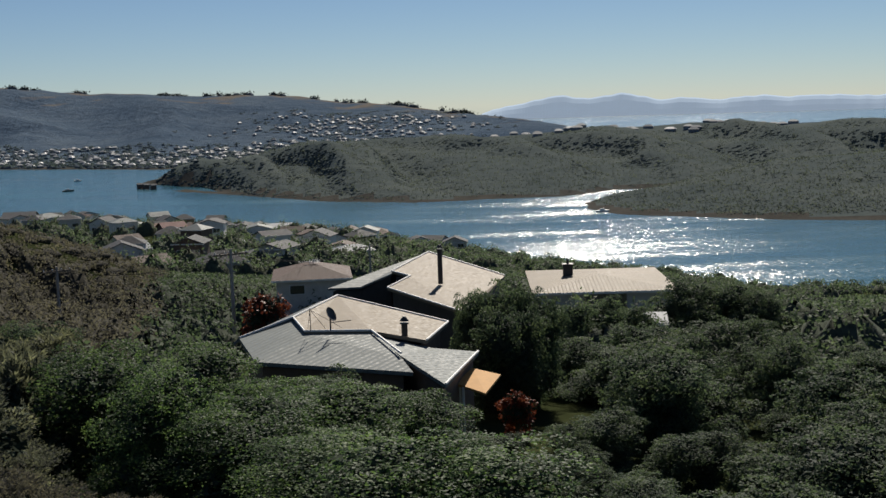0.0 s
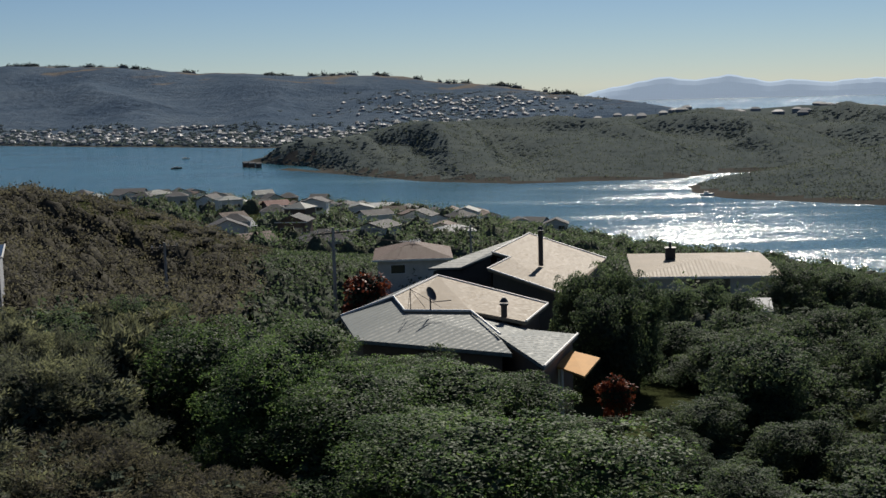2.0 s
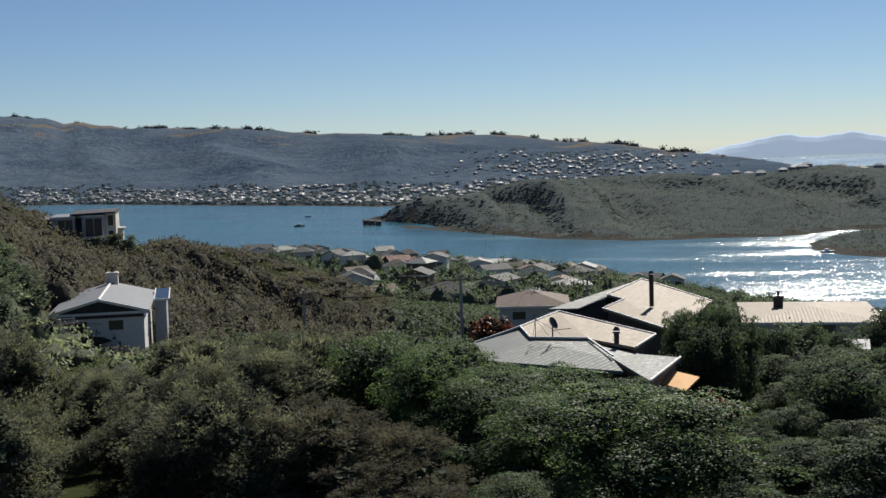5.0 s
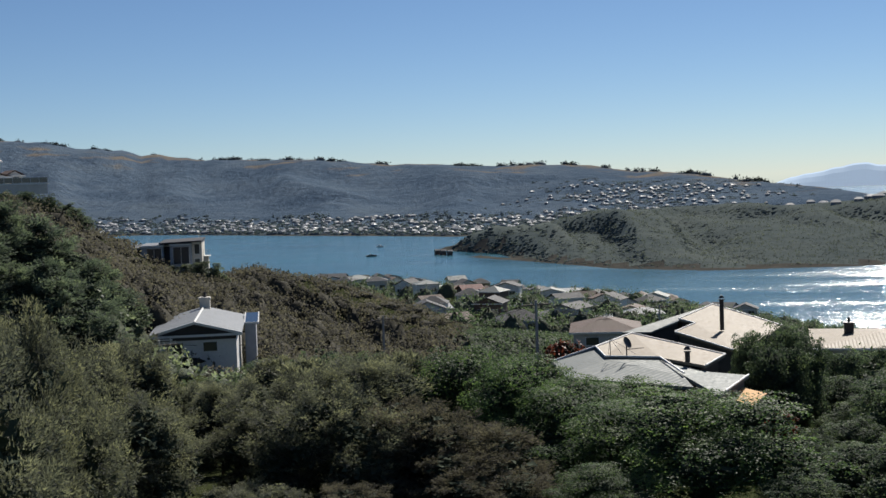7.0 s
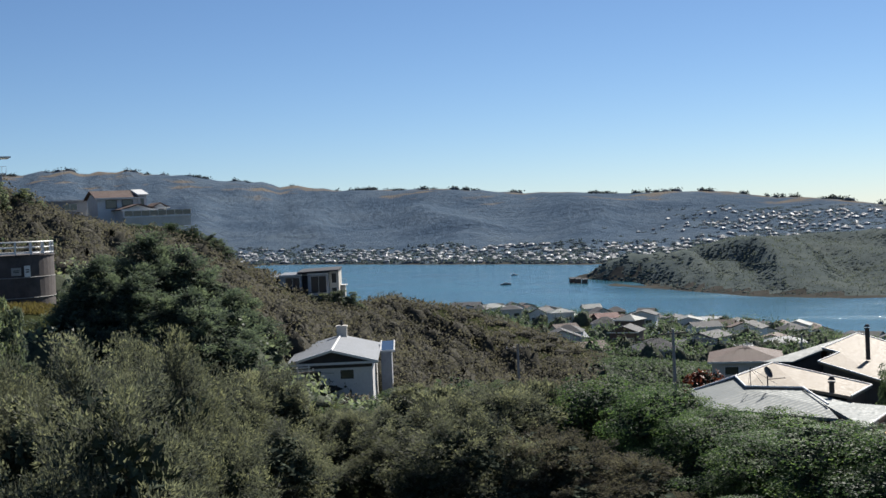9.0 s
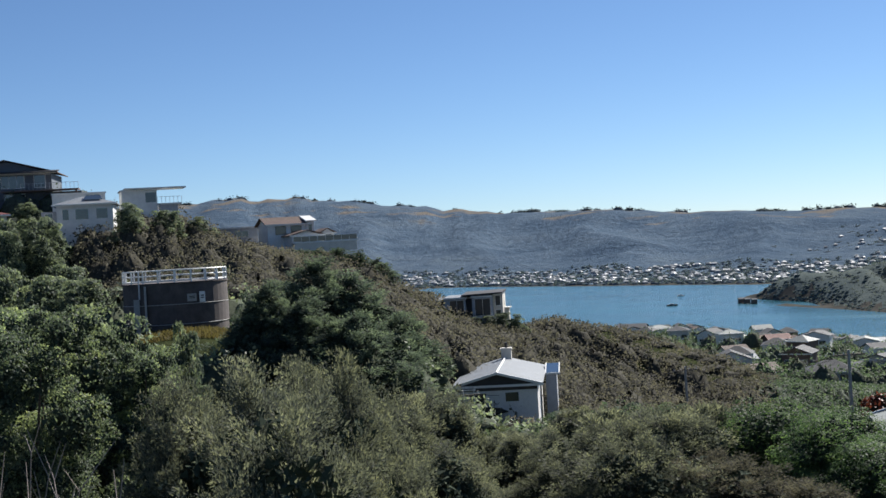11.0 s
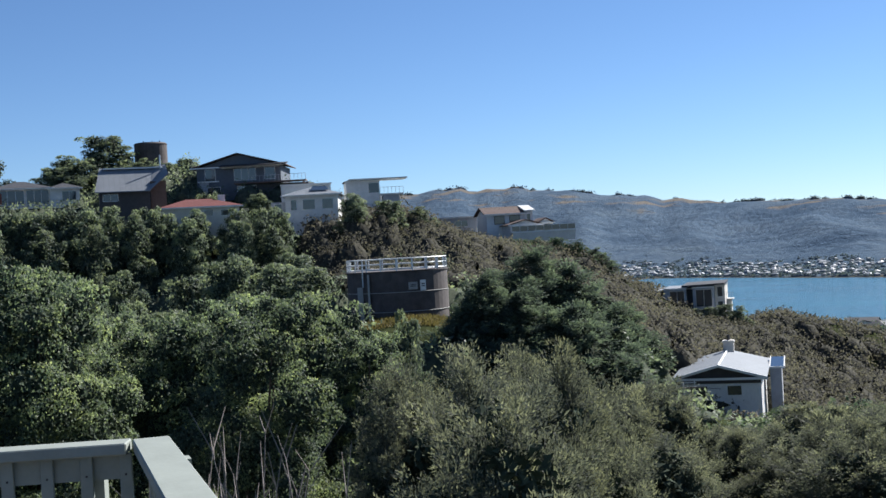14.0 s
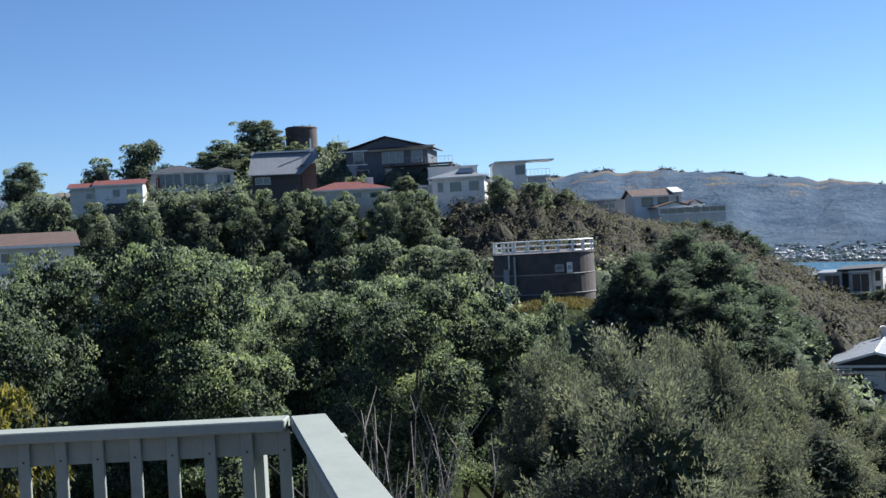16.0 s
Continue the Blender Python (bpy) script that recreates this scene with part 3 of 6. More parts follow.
def flue(parent, foot, top, r=0.17):
    foot, top = Vector(foot), Vector(top)
    ob = part("flue", tube(bmesh.new(), foot, top, r, r, 12), DARK_METAL, parent, "dark metal flue pipe")
    bm = tube(bmesh.new(), top, top + Vector((0, 0, 0.06)), r * 1.45, r * 1.45, 12)
    tube(bm, top + Vector((0, 0, 0.14)), top + Vector((0, 0, 0.34)), r * 1.5, r * 0.5, 12)
    part("cowl", bm, DARK_METAL, ob)


def balustrade(parent, x0, x1, y, z, h=1.0, step=0.6, mat=None):
    ob = part("balustrade", boxed(x0, y - 0.03, z + h - 0.05, x1, y + 0.03, z + h), mat or TRIM, parent)
    n = max(2, int((x1 - x0) / step))
    for i in range(n + 1):
        x = x0 + (x1 - x0) * i / n
        part("baluster", boxed(x - 0.025, y - 0.025, z, x + 0.025, y + 0.025, z + h - 0.05), mat or TRIM, ob)


def house_at(name, az, r, z, label, rot=0.0, group=""):
    p = at(az, 0, r)
    return thing(name, pose(p.x, p.y, z, 0, 0, -az + rot), label, "house", group)


# the neighbour's house, with its wide low roofs
def near_house():
    c = seen(-2.2, 0, 76)
    ob = thing("house", pose(c.x, c.y, ground_z(c.x, c.y) - 0.2), "low house with wide cream and grey-green ribbed metal roofs", "house")
    inv = ob.matrix_basis.inverted()

    def P(az, el, z):
        """A corner at a bearing and elevation; z sets how far below the eye it lies, and so how far off."""
        return inv @ seen(az, el, 0.8 * (z - EYE) / math.tan(radians(el)))
    A_, B_, C_, D_, E_ = P(-4.83, -7.63, 42.8), P(-4.39, -8.09, 42.6), P(-1.91, -8.16, 42.55), P(-3.17, -7.05, 42.5), P(1.0, -8.05, 42.0)
    F_, G_, H_, J_, I_ = P(0.13, -8.54, 42.25), P(2.01, -8.97, 41.9), P(0.70, -9.89, 41.8), P(-0.86, -8.89, 42.3), P(-6.83, -8.26, 42.0)
    K_, L_ = P(-6.2, -9.0, 41.8), P(-0.45, -9.5, 41.85)
    part("roof", slab([A_, B_, C_, F_, E_, D_], 0.16), ROOF_CREAM, ob)
    part("roof", slab([I_, K_, L_, J_ + Vector((0, 0, -0.15)), C_ - Vector((0, 0, 0.1)), B_ - Vector((0, 0, 0.1)), A_ - Vector((0, 0, 0.12))], 0.16), ROOF_GREY, ob)
    part("roof", slab([C_ + Vector((0.05, 0, -0.2)), J_ + Vector((0, 0, -0.1)), H_, G_, F_ + Vector((0.2, 0, -0.35))], 0.16), ROOF_GREY, ob)
    part("roof", slab([I_ + Vector((-0.35, 0.2, -0.25)), I_, A_, D_, D_ + Vector((-1.1, 1.0, -0.45))], 0.14), ROOF_GREY, ob)

    def capping(a, b, r=0.055, mat=TRIM):
        part("ridge_cap", tube(bmesh.new(), a + Vector((0, 0, 0.03)), b + Vector((0, 0, 0.03)), r, r, 6), mat, ob)
    for a, b in ((A_, B_), (B_, C_), (A_, D_), (D_, E_), (C_, J_), (I_, A_)):
        capping(a, b)
    for a, b in ((G_, H_), (E_, F_)):
        capping(a, b, 0.05)
    # walls under the roofs
    for pts in ([A_, B_, C_, F_, E_, D_], [I_, K_, L_, J_, C_, B_, A_], [C_, J_, H_, G_, F_]):
        c0 = sum(pts, Vector()) / len(pts)
        foot = [c0 + (p - c0) * 0.9 for p in pts]
        bm = bmesh.new()
        top = [bm.verts.new(p - Vector((0, 0, 0.3))) for p in foot]
        low = [bm.verts.new((p.x, p.y, -2.5)) for p in foot]
        n = len(foot)
        for i in range(n):
            bm.faces.new((low[i], low[(i + 1) % n], top[(i + 1) % n], top[i]))
        part("wall", bm, WALL_BROWN, ob)
    # far wing
    Q1, Q2, Q3, Q4 = P(0.49, -5.79, 41.4), P(-1.03, -6.43, 41.1), P(-0.30, -6.63, 40.9), P(-1.23, -7.01, 40.7)
    Q5, Q6, Q7 = P(1.62, -7.94, 39.9), P(3.51, -6.77, 40.0), P(2.7, -7.4, 39.8)
    part("roof", slab([Q1, Q2, Q3, Q4, Q5, Q7, Q6], 0.16), ROOF_CREAM, ob)
    for a, b in ((Q1, Q2), (Q3, Q4), (Q2, Q3), (Q4, Q5), (Q1, Q6)):
        capping(a, b, 0.055)
    R1, R2 = P(-3.6, -7.0, 40.0), P(-2.3, -7.0, 39.9)
    part("roof", slab([Q1 + Vector((-0.3, 0, -0.1)), R1, R2, Q2 + Vector((0, 0, -0.15))], 0.14), ROOF_GREY, ob)
    for pts in ([Q1, Q2, Q3, Q4, Q5, Q7, Q6], [Q1, R1, R2, Q2]):
        c0 = sum(pts, Vector()) / len(pts)
        foot = [c0 + (p - c0) * 0.9 for p in pts]
        bm = bmesh.new()
        top = [bm.verts.new(p - Vector((0, 0, 0.3))) for p in foot]
        low = [bm.verts.new((p.x, p.y, -6)) for p in foot]
        n = len(foot)
        for i in range(n):
            bm.faces.new((low[i], low[(i + 1) % n], top[(i + 1) % n], top[i]))
        part("wall", bm, WALL_DARK, ob)
    # flues
    f0 = P(0.89, -6.77, 40.95)
    flue(ob, f0 - Vector((0, 0, 0.3)), f0 + Vector((0, 0, 1.95)), 0.16)
    f1 = P(-0.68, -8.38, 42.35)
    flue(ob, f1 - Vector((0, 0, 0.3)), f1 + Vector((0, 0, 0.55)), 0.14)
    # satellite dish on its tripod
    d0 = P(-3.42, -8.06, 42.8)
    bm = tube(bmesh.new(), d0, d0 + Vector((0, 0, 0.62)), 0.035)
    tube(bm, d0 + Vector((0, 0, 0.35)), d0 + Vector((0.95, -0.1, 0.45)), 0.02)
    mount = part("dish_mount", bm, DARK_METAL, ob)
    bm = bmesh.new()
    rows = []
    for lift in (0.0, 0.02):
        mid = bm.verts.new((0, 0, lift))
        rings = [[bm.verts.new((rr * math.cos(2 * math.pi * i / 18), rr * 1.15 * math.sin(2 * math.pi * i / 18), 0.8 * rr * rr + lift)) for i in range(18)] for rr in (0.11, 0.21, 0.30)]
        for i in range(18):
            bm.faces.new((mid, rings[0][i], rings[0][(i + 1) % 18]))
            for a, b in zip(rings[:-1], rings[1:]):
                bm.faces.new((a[i], b[i], b[(i + 1) % 18], a[(i + 1) % 18]))
        rows.append(rings[-1])
    for i in range(18):
        bm.faces.new((rows[0][i], rows[0][(i + 1) % 18], rows[1][(i + 1) % 18], rows[1][i]))
    bmesh.ops.recalc_face_normals(bm, faces=bm.faces[:])
    bm.transform(pose(d0.x, d0.y, d0.z + 0.7, 62, 0, 60))
    part("satellite_dish", bm, DARK_METAL, mount, "dark satellite dish")
    # guyed aerial mast
    a0 = P(-4.16, -8.04, 42.8)
    bm = tube(bmesh.new(), a0, a0 + Vector((0, 0, 1.0)), 0.02)
    for dx, dy in ((0.8, 0.3), (1.7, 0.4), (-0.2, 0.5)):
        tube(bm, a0 + Vector((0, 0, 0.95)), a0 + Vector((dx * 0.8, dy, 0.02)), 0.01)
    part("aerial_mast", bm, DARK_METAL, ob)
    # the orange awning over its posts
    W = [P(1.75, -9.52, 41.3), P(2.79, -9.77, 41.05), P(2.17, -10.33, 40.8), P(1.11, -9.99, 41.0)]
    part("awning", slab(W, 0.09), AWNING, ob, "sunlit orange canvas awning")
    bm = bmesh.new()
    for p in (W[3] * 0.92 + W[1] * 0.08, W[3] * 0.75 + W[2] * 0.25):
        tube(bm, (p.x, p.y, -1.0), (p.x, p.y, p.z - 0.05), 0.06)
    part("awning_post", bm, TRIM, ob)


near_house()


def brown_house():
    ob = house_at("house", -4.55, 150, ground_z(*at(-4.55, 0, 150).xy), "low house with brown metal roof and pale walls")
    z = 55 - 150 * math.tan(radians(6.78)) - ob.location.z
    block(ob, 7.6, 9.0, z, "hip", 1.3, 0.5, WALL_CREAM, ROOF_BROWN)
    window(ob, -1.6, z - 1.0, 1.5, 0.9, -4.5)
    bm = tube(bmesh.new(), (0.2, -1, z + 0.9), (0.2, -1, z + 2.0), 0.03)
    tube(bm, (-1.4, -1.1, z + 1.55), (1.0, -0.9, z + 1.5), 0.03)
    for k in range(7):
        x = -0.2 + 0.17 * k
        tube(bm, (x, -1.3, z + 1.3 + 0.02 * k), (x, -0.7, z + 1.75), 0.02)
    part("tv_aerial", bm, STEEL, ob, "spiky metal television aerial")


brown_house()


def bay_house():
    ob = house_at("house", 7.1, 138, ground_z(*at(7.1, 0, 138).xy), "wide low house with a pale cream metal roof", rot=4)
    z = 55 - 138 * math.tan(radians(7.35)) - ob.location.z
    block(ob, 12.6, 15, z, "hip", 0.75, 0.6, WALL_CREAM, ROOF_CREAM)
    chimney(ob, -2.9, 0.5, z, z + 1.75, 0.95, DARK_METAL)
    bm = boxed(-2.0, -7.7, z - 2.2, 2.0, -7.55, z - 0.2)
    part("window_band", bm, GLASS, ob)
    side = house_at("shed", 8.9, 104, ground_z(*at(8.9, 0, 104).xy), "small shed with a pale ribbed metal roof")
    side["category"] = "shed"
    zz = 55 - 104 * math.tan(radians(8.72)) - side.location.z
    block(side, 1.9, 2.6, zz, "front", 0.32, 0.12, WALL_GREY, ROOF_PALE, thick=0.08)


bay_house()


def white_house():
    r = 111.5
    z0 = ground_z(*seen(-22.95, 0, r).xy)
    p = seen(-22.95, 0, r)
    ob = thing("house", pose(p.x, p.y, z0, 0, 0, 22.95 - 3.6), "pale rendered house with a low silver gable roof", "house")
    ze = 55 - 104 * math.tan(radians(6.40)) - z0
    block(ob, 6.7, 14, ze, "gable_y", 0.98, 0.5, TRIM, ROOF_PALE, base=4)
    # the dark boarded gable, set back under the barge boards
    bm = bmesh.new()
    front = [bm.verts.new(q) for q in ((-3.36, -7.06, ze - 0.42), (3.36, -7.06, ze - 0.42), (3.36, -7.06, ze - 0.02), (0, -7.06, ze + 0.92), (-3.36, -7.06, ze - 0.02))]
    back = [bm.verts.new(v.co + Vector((0, 0.05, 0))) for v in front]
    bm.faces.new(front)
    bm.faces.new(back[::-1])
    for i in range(5):
        bm.faces.new((front[i], back[i], back[(i + 1) % 5], front[(i + 1) % 5]))
    bmesh.ops.recalc_face_normals(bm, faces=bm.faces[:])
    part("gable", bm, WALL_DARK, ob, "dark boarded gable")
    for sx in (-1, 1):
        part("barge_board", slab([(0, -7.58, ze + 1.16), (sx * 3.9, -7.58, ze + 0.13), (sx * 3.9, -7.52, ze + 0.13), (0, -7.52, ze + 1.16)], 0.2), TRIM, ob)
    part("ridge_cap", tube(bmesh.new(), (0, -7.5, ze + 1.12), (0, 7.5, ze + 1.12), 0.1, sides=6), TRIM, ob)
    window(ob, 1.2, ze - 1.0, 1.1, 0.75, -7.0)
    window(ob, -1.7, ze - 1.1, 1.4, 0.95, -7.0)
    chimney(ob, 0.15, 6.4, ze, ze + 2.05, 0.95, WALL_CREAM)
    # glazed lean-to at the far corner
    part("annexe", boxed(3.88, 1.2, -3.0, 4.85, 5.6, ze - 0.12), WALL_GREY, ob)
    part("roof", slab([(3.86, 1.1, ze - 0.02), (5.05, 1.1, ze - 0.02), (5.05, 5.7, ze + 0.46), (3.86, 5.7, ze + 0.46)], 0.07), GLASS, ob, "dark glazed lean-to roof")
    for x in (3.82, 5.05):
        part("rafter", slab([(x, 1.05, ze + 0.03), (x + 0.09, 1.05, ze + 0.03), (x + 0.09, 5.75, ze + 0.52), (x, 5.75, ze + 0.52)], 0.16), TRIM, ob)
    part("gutter", boxed(3.8, 0.98, ze - 0.12, 5.15, 1.06, ze + 0.04), TRIM, ob)
    bm = tube(bmesh.new(), (-1.9, -8.2, -1), (-1.9, -8.2, ze + 0.1), 0.06)
    box(bm, -2.9, -8.26, ze - 0.2, -1.75, -8.14, ze - 0.1)
    tagged(part("power_pole", bm, TRIM), "slim white service pole beside the pale house", "pole").matrix_basis = ob.matrix_basis


white_house()


def cube_house():
    r = 185
    z0 = 55 - r * math.tan(radians(3.22))
    p = seen(-24.48, 0, r)
    ob = thing("house", pose(p.x, p.y, z0, 0, 0, 24.48 - 6), "modern flat-roofed house with grey walls and tall windows", "house")
    block(ob, 3.1, 7, 3.2, "flat", 0.12, 0.12, WALL_GREY, ROOF_PALE, pose(-1.0, 0, 0), base=8)
    block(ob, 0.9, 6, 3.15, "flat", 0.1, 0.0, WALL_DARK, ROOF_DARK, pose(1.02, 0.6, 0), base=8)
    block(ob, 2.9, 7.4, 3.3, "flat", 0.12, 0.1, WALL_GREY, ROOF_PALE, pose(2.95, 0, 0), base=8)
    block(ob, 1.4, 6, 3.4, "flat", 0.1, 0.05, WALL_CREAM, ROOF_PALE, pose(5.13, 1.4, 0), base=8)
    part("roof", slab([(0.0, -4.1, 3.66), (6.0, -4.1, 3.82), (6.0, 4.4, 4.0), (0.0, 4.4, 3.84)], 0.2), ROOF_DARK, ob, "thin dark overhanging roof")
    block(ob, 3.9, 5, 2.9, "flat", 0.25, 0.2, WALL_CREAM, ROOF_PALE, pose(-4.55, 1.2, 0), base=8)
    window(ob, -0.75, 1.65, 2.0, 2.4, -3.52, WALL_CREAM)
    window(ob, 3.05, 1.75, 2.2, 2.4, -3.72, WALL_CREAM)
    window(ob, 5.15, 2.5, 0.7, 1.4, -1.62)
    window(ob, 5.15, 0.7, 0.7, 0.8, -1.62)
    part("deck", boxed(3.0, -5.2, -0.42, 7.4, -3.75, -0.28), TRIM, ob)
    part("wall", boxed(5.85, 1.6, -6, 6.5, 3.5, 1.2), WALL_CREAM, ob)
    part("deck", boxed(5.84, 1.2, 1.21, 6.8, 3.6, 1.32), TRIM, ob)
    balustrade(ob, 5.9, 6.75, 1.3, 1.32, h=0.9, step=0.3, mat=WALL_GREY)


cube_house()


def ridge_house():
    r = 190
    z0 = 55 + r * math.tan(radians(0.74))
    ob = house_at("house", -31.3, r, z0, "white house stepping down the ridge under dark brown gable roofs", rot=16)
    block(ob, 6.4, 6, 2.75, "gable_x", 1.15, 0.45, WALL_WHITE, ROOF_BROWN, pose(-2.4, 2.6, 0), base=5)
    part("gable", boxed(0.35, -0.6, 0.4, 1.6, 5.2, 3.2), WALL_WHITE, ob, "white boarded gable end")
    part("gable", slab([(0.2, -1.0, 3.25), (1.9, -1.0, 3.25), (1.9, 2.6, 4.1), (0.2, 2.6, 4.1)], 0.16), TRIM, ob, "white barge board")
    window(ob, 0.95, 2.2, 0.55, 1.4, -0.62)
    window(ob, -1.2, 1.9, 1.5, 1.1, -0.42, DARK_METAL)
    window(ob, -3.6, 1.9, 1.5, 1.1, -0.42, DARK_METAL)
    block(ob, 4.6, 5, 0.9, "gable_y", 0.75, 0.45, WALL_WHITE, ROOF_BROWN, pose(-0.9, -2.6, 0), base=5)
    block(ob, 2.2, 4, 1.1, "gable_y", 0.7, 0.3, WALL_WHITE, ROOF_BROWN, pose(2.7, -1.6, 0), base=5)
    window(ob, -0.9, 0.3, 2.6, 0.8, -5.12, DARK_METAL)
    window(ob, 2.7, 0.45, 1.0, 0.8, -3.62, DARK_METAL)
    part("deck", boxed(-3.6, -7.0, -0.25, 6.4, -5.15, -0.05), TRIM, ob)
    part("wall", boxed(-3.4, -6.9, -1.6, 6.2, -5.3, -0.26), WALL_CREAM, ob)
    balustrade(ob, -3.5, 6.3, -6.9, -0.05, h=0.8, step=1.2)
    part("glass_panel", boxed(-3.45, -6.88, 0.0, 6.25, -6.86, 0.7), GLASS, ob)
    low = house_at("house", -34.3, 200, 55 + 200 * math.tan(radians(0.9)), "low grey roof showing over the ridge scrub")
    block(low, 7, 6, 2.2, "flat", 0.15, 0.3, WALL_GREY, ROOF_DARK, base=3)
    window(low, 1.0, 1.2, 2.0, 0.9, -3.02)


ridge_house()


def flat_house():
    r = 196
    z0 = 55 + r * math.tan(radians(2.05))
    ob = house_at("house", -40.6, 184, 55 + 184 * math.tan(radians(1.95)), "pale house with a low hipped metal roof", rot=-4)
    block(ob, 7.6, 8, 3.0, "hip", 1.35, 0.6, WALL_WHITE, ROOF_PALE, base=3)
    for x, w in ((-2.6, 0.8), (-0.4, 1.7), (2.3, 1.5)):
        window(ob, x, 1.7, w, 1.4, -4.02)
    part("solar_panel", slab([(-0.2, -3.2, 3.75), (2.4, -3.2, 3.75), (2.0, -1.4, 4.4), (0.0, -1.4, 4.4)], 0.06), GLASS, ob)
    window(ob, -5.0, 1.2, 1.0, 1.6, -2.6)
    part("wall", boxed(-6.0, -2.55, -5, -3.8, 3, 2.3), WALL_GREY, ob)
    fl = house_at("house", -40.2, r, z0, "white modern house with a thin overhanging flat roof", rot=3)
    block(fl, 7.6, 7, 4.6, "flat", 0.05, 0.15, WALL_WHITE, ROOF_PALE, pose(-2.6, 0, 0), base=3)
    block(fl, 5.2, 6, 4.7, "flat", 0.05, 0.2, WALL_WHITE, ROOF_DARK, pose(6.2, 0, 0), base=3)
    part("roof", slab([(4, -4, 5.05), (13.2, -3.4, 5.1), (13.2, 1.5, 5.15), (4, 3, 5.15)], 0.2), WALL_WHITE, fl, "white overhanging flat roof")
    window(fl, 7.9, 3.6, 1.6, 1.5, -3.02)
    window(fl, -0.6, 3.8, 2.0, 1.0, -3.52)
    part("deck", boxed(8.8, -4, 2.4, 12.4, -1, 2.6), WALL_WHITE, fl)
    balustrade(fl, 8.8, 12.4, -3.9, 2.6)
    part("wall", boxed(9.2, -3.6, -4, 11.8, -1.2, 2.4), WALL_GREY, fl)
    bk = house_at("house", -44.2, 205, 55 + 205 * math.tan(radians(2.6)), "flat-roofed grey house behind the garden trees")
    block(bk, 10, 6, 4.0, "flat", 0.1, 0.25, WALL_GREY, ROOF_DARK, base=3)
    window(bk, 2.2, 2.6, 2.4, 1.2, -3.02)


flat_house()


def dark_house():
    r = 206
    z0 = 55 + r * math.tan(radians(2.85))
    ob = house_at("house", -43.6, r, z0, "dark timber two-storey house with a wide low gable roof", rot=-10)
    block(ob, 13.5, 10, 5.2, "gable_y", 2.1, 0.9, WALL_SLATE, ROOF_BROWN, base=3.5)
    part("gable", boxed(-2.6, -5.9, 4.95, 6.6, -5.1, 5.3), WALL_GREY, ob)
    part("roof", slab([(-2.8, -7.0, 5.3), (8.0, -7.0, 5.3), (8.0, -5.0, 5.62), (-2.8, -5.0, 5.62)], 0.15), ROOF_DARK, ob)
    for x, w in ((-4.6, 1.6), (1.0, 3.4), (5.0, 1.6)):
        window(ob, x, 4.0, w, 1.9, -5.02)
    for x, w in ((-4.2, 2.2), (1.2, 3.0)):
        window(ob, x, 1.3, w, 1.6, -5.02)
    part("deck", boxed(-0.4, -7.4, 2.3, 11, -5.02, 2.5), WALL_BROWN, ob)
    balustrade(ob, 2.5, 11, -7.3, 2.5, mat=WALL_GREY)
    part("wall", boxed(6.75, -4, -6, 11, 3, 2.3), WALL_DARK, ob)
    part("deck_post", boxed(10.5, -7.2, -6, 10.8, -6.9, 2.3), WALL_BROWN, ob)


dark_house()


def lodge():
    r = 186
    z0 = 55 + r * math.tan(radians(3.1))
    ob = house_at("house", -48.6, r, z0, "dark house with a long swept pale metal roof", rot=3)
    block(ob, 7.8, 7, 4.6, "flat", 0.3, 0.35, WALL_DARK, ROOF_DARK, pose(0.6, 3.0, 0), base=3)
    part("wall", boxed(-4.4, -4.5, -5, 2.6, -0.4, 1.1), WALL_DARK, ob)
    part("roof", slab([(-5.0, -5.2, 1.05), (2.6, -5.2, 1.05), (3.4, -0.1, 4.75), (-4.2, -0.1, 4.75)], 0.14), ROOF_PALE, ob)
    part("roof", slab([(2.62, -5.1, 1.2), (5.2, -5.0, 3.4), (5.2, -0.1, 5.1), (3.42, -0.1, 4.75)], 0.14), ROOF_PALE, ob)
    window(ob, -2.9, 0.2, 2.0, 0.9, -4.52)
    window(ob, 4.4, 1.6, 1.2, 1.6, -0.52)
    part("wall", boxed(2.7, -3.9, -5, 4.9, -0.5, 2.4), WALL_BROWN, ob)
    part("flue", tube(bmesh.new(), (4.4, -1, 4.4), (4.4, -1, 6.4), 0.12), STEEL, ob)


lodge()


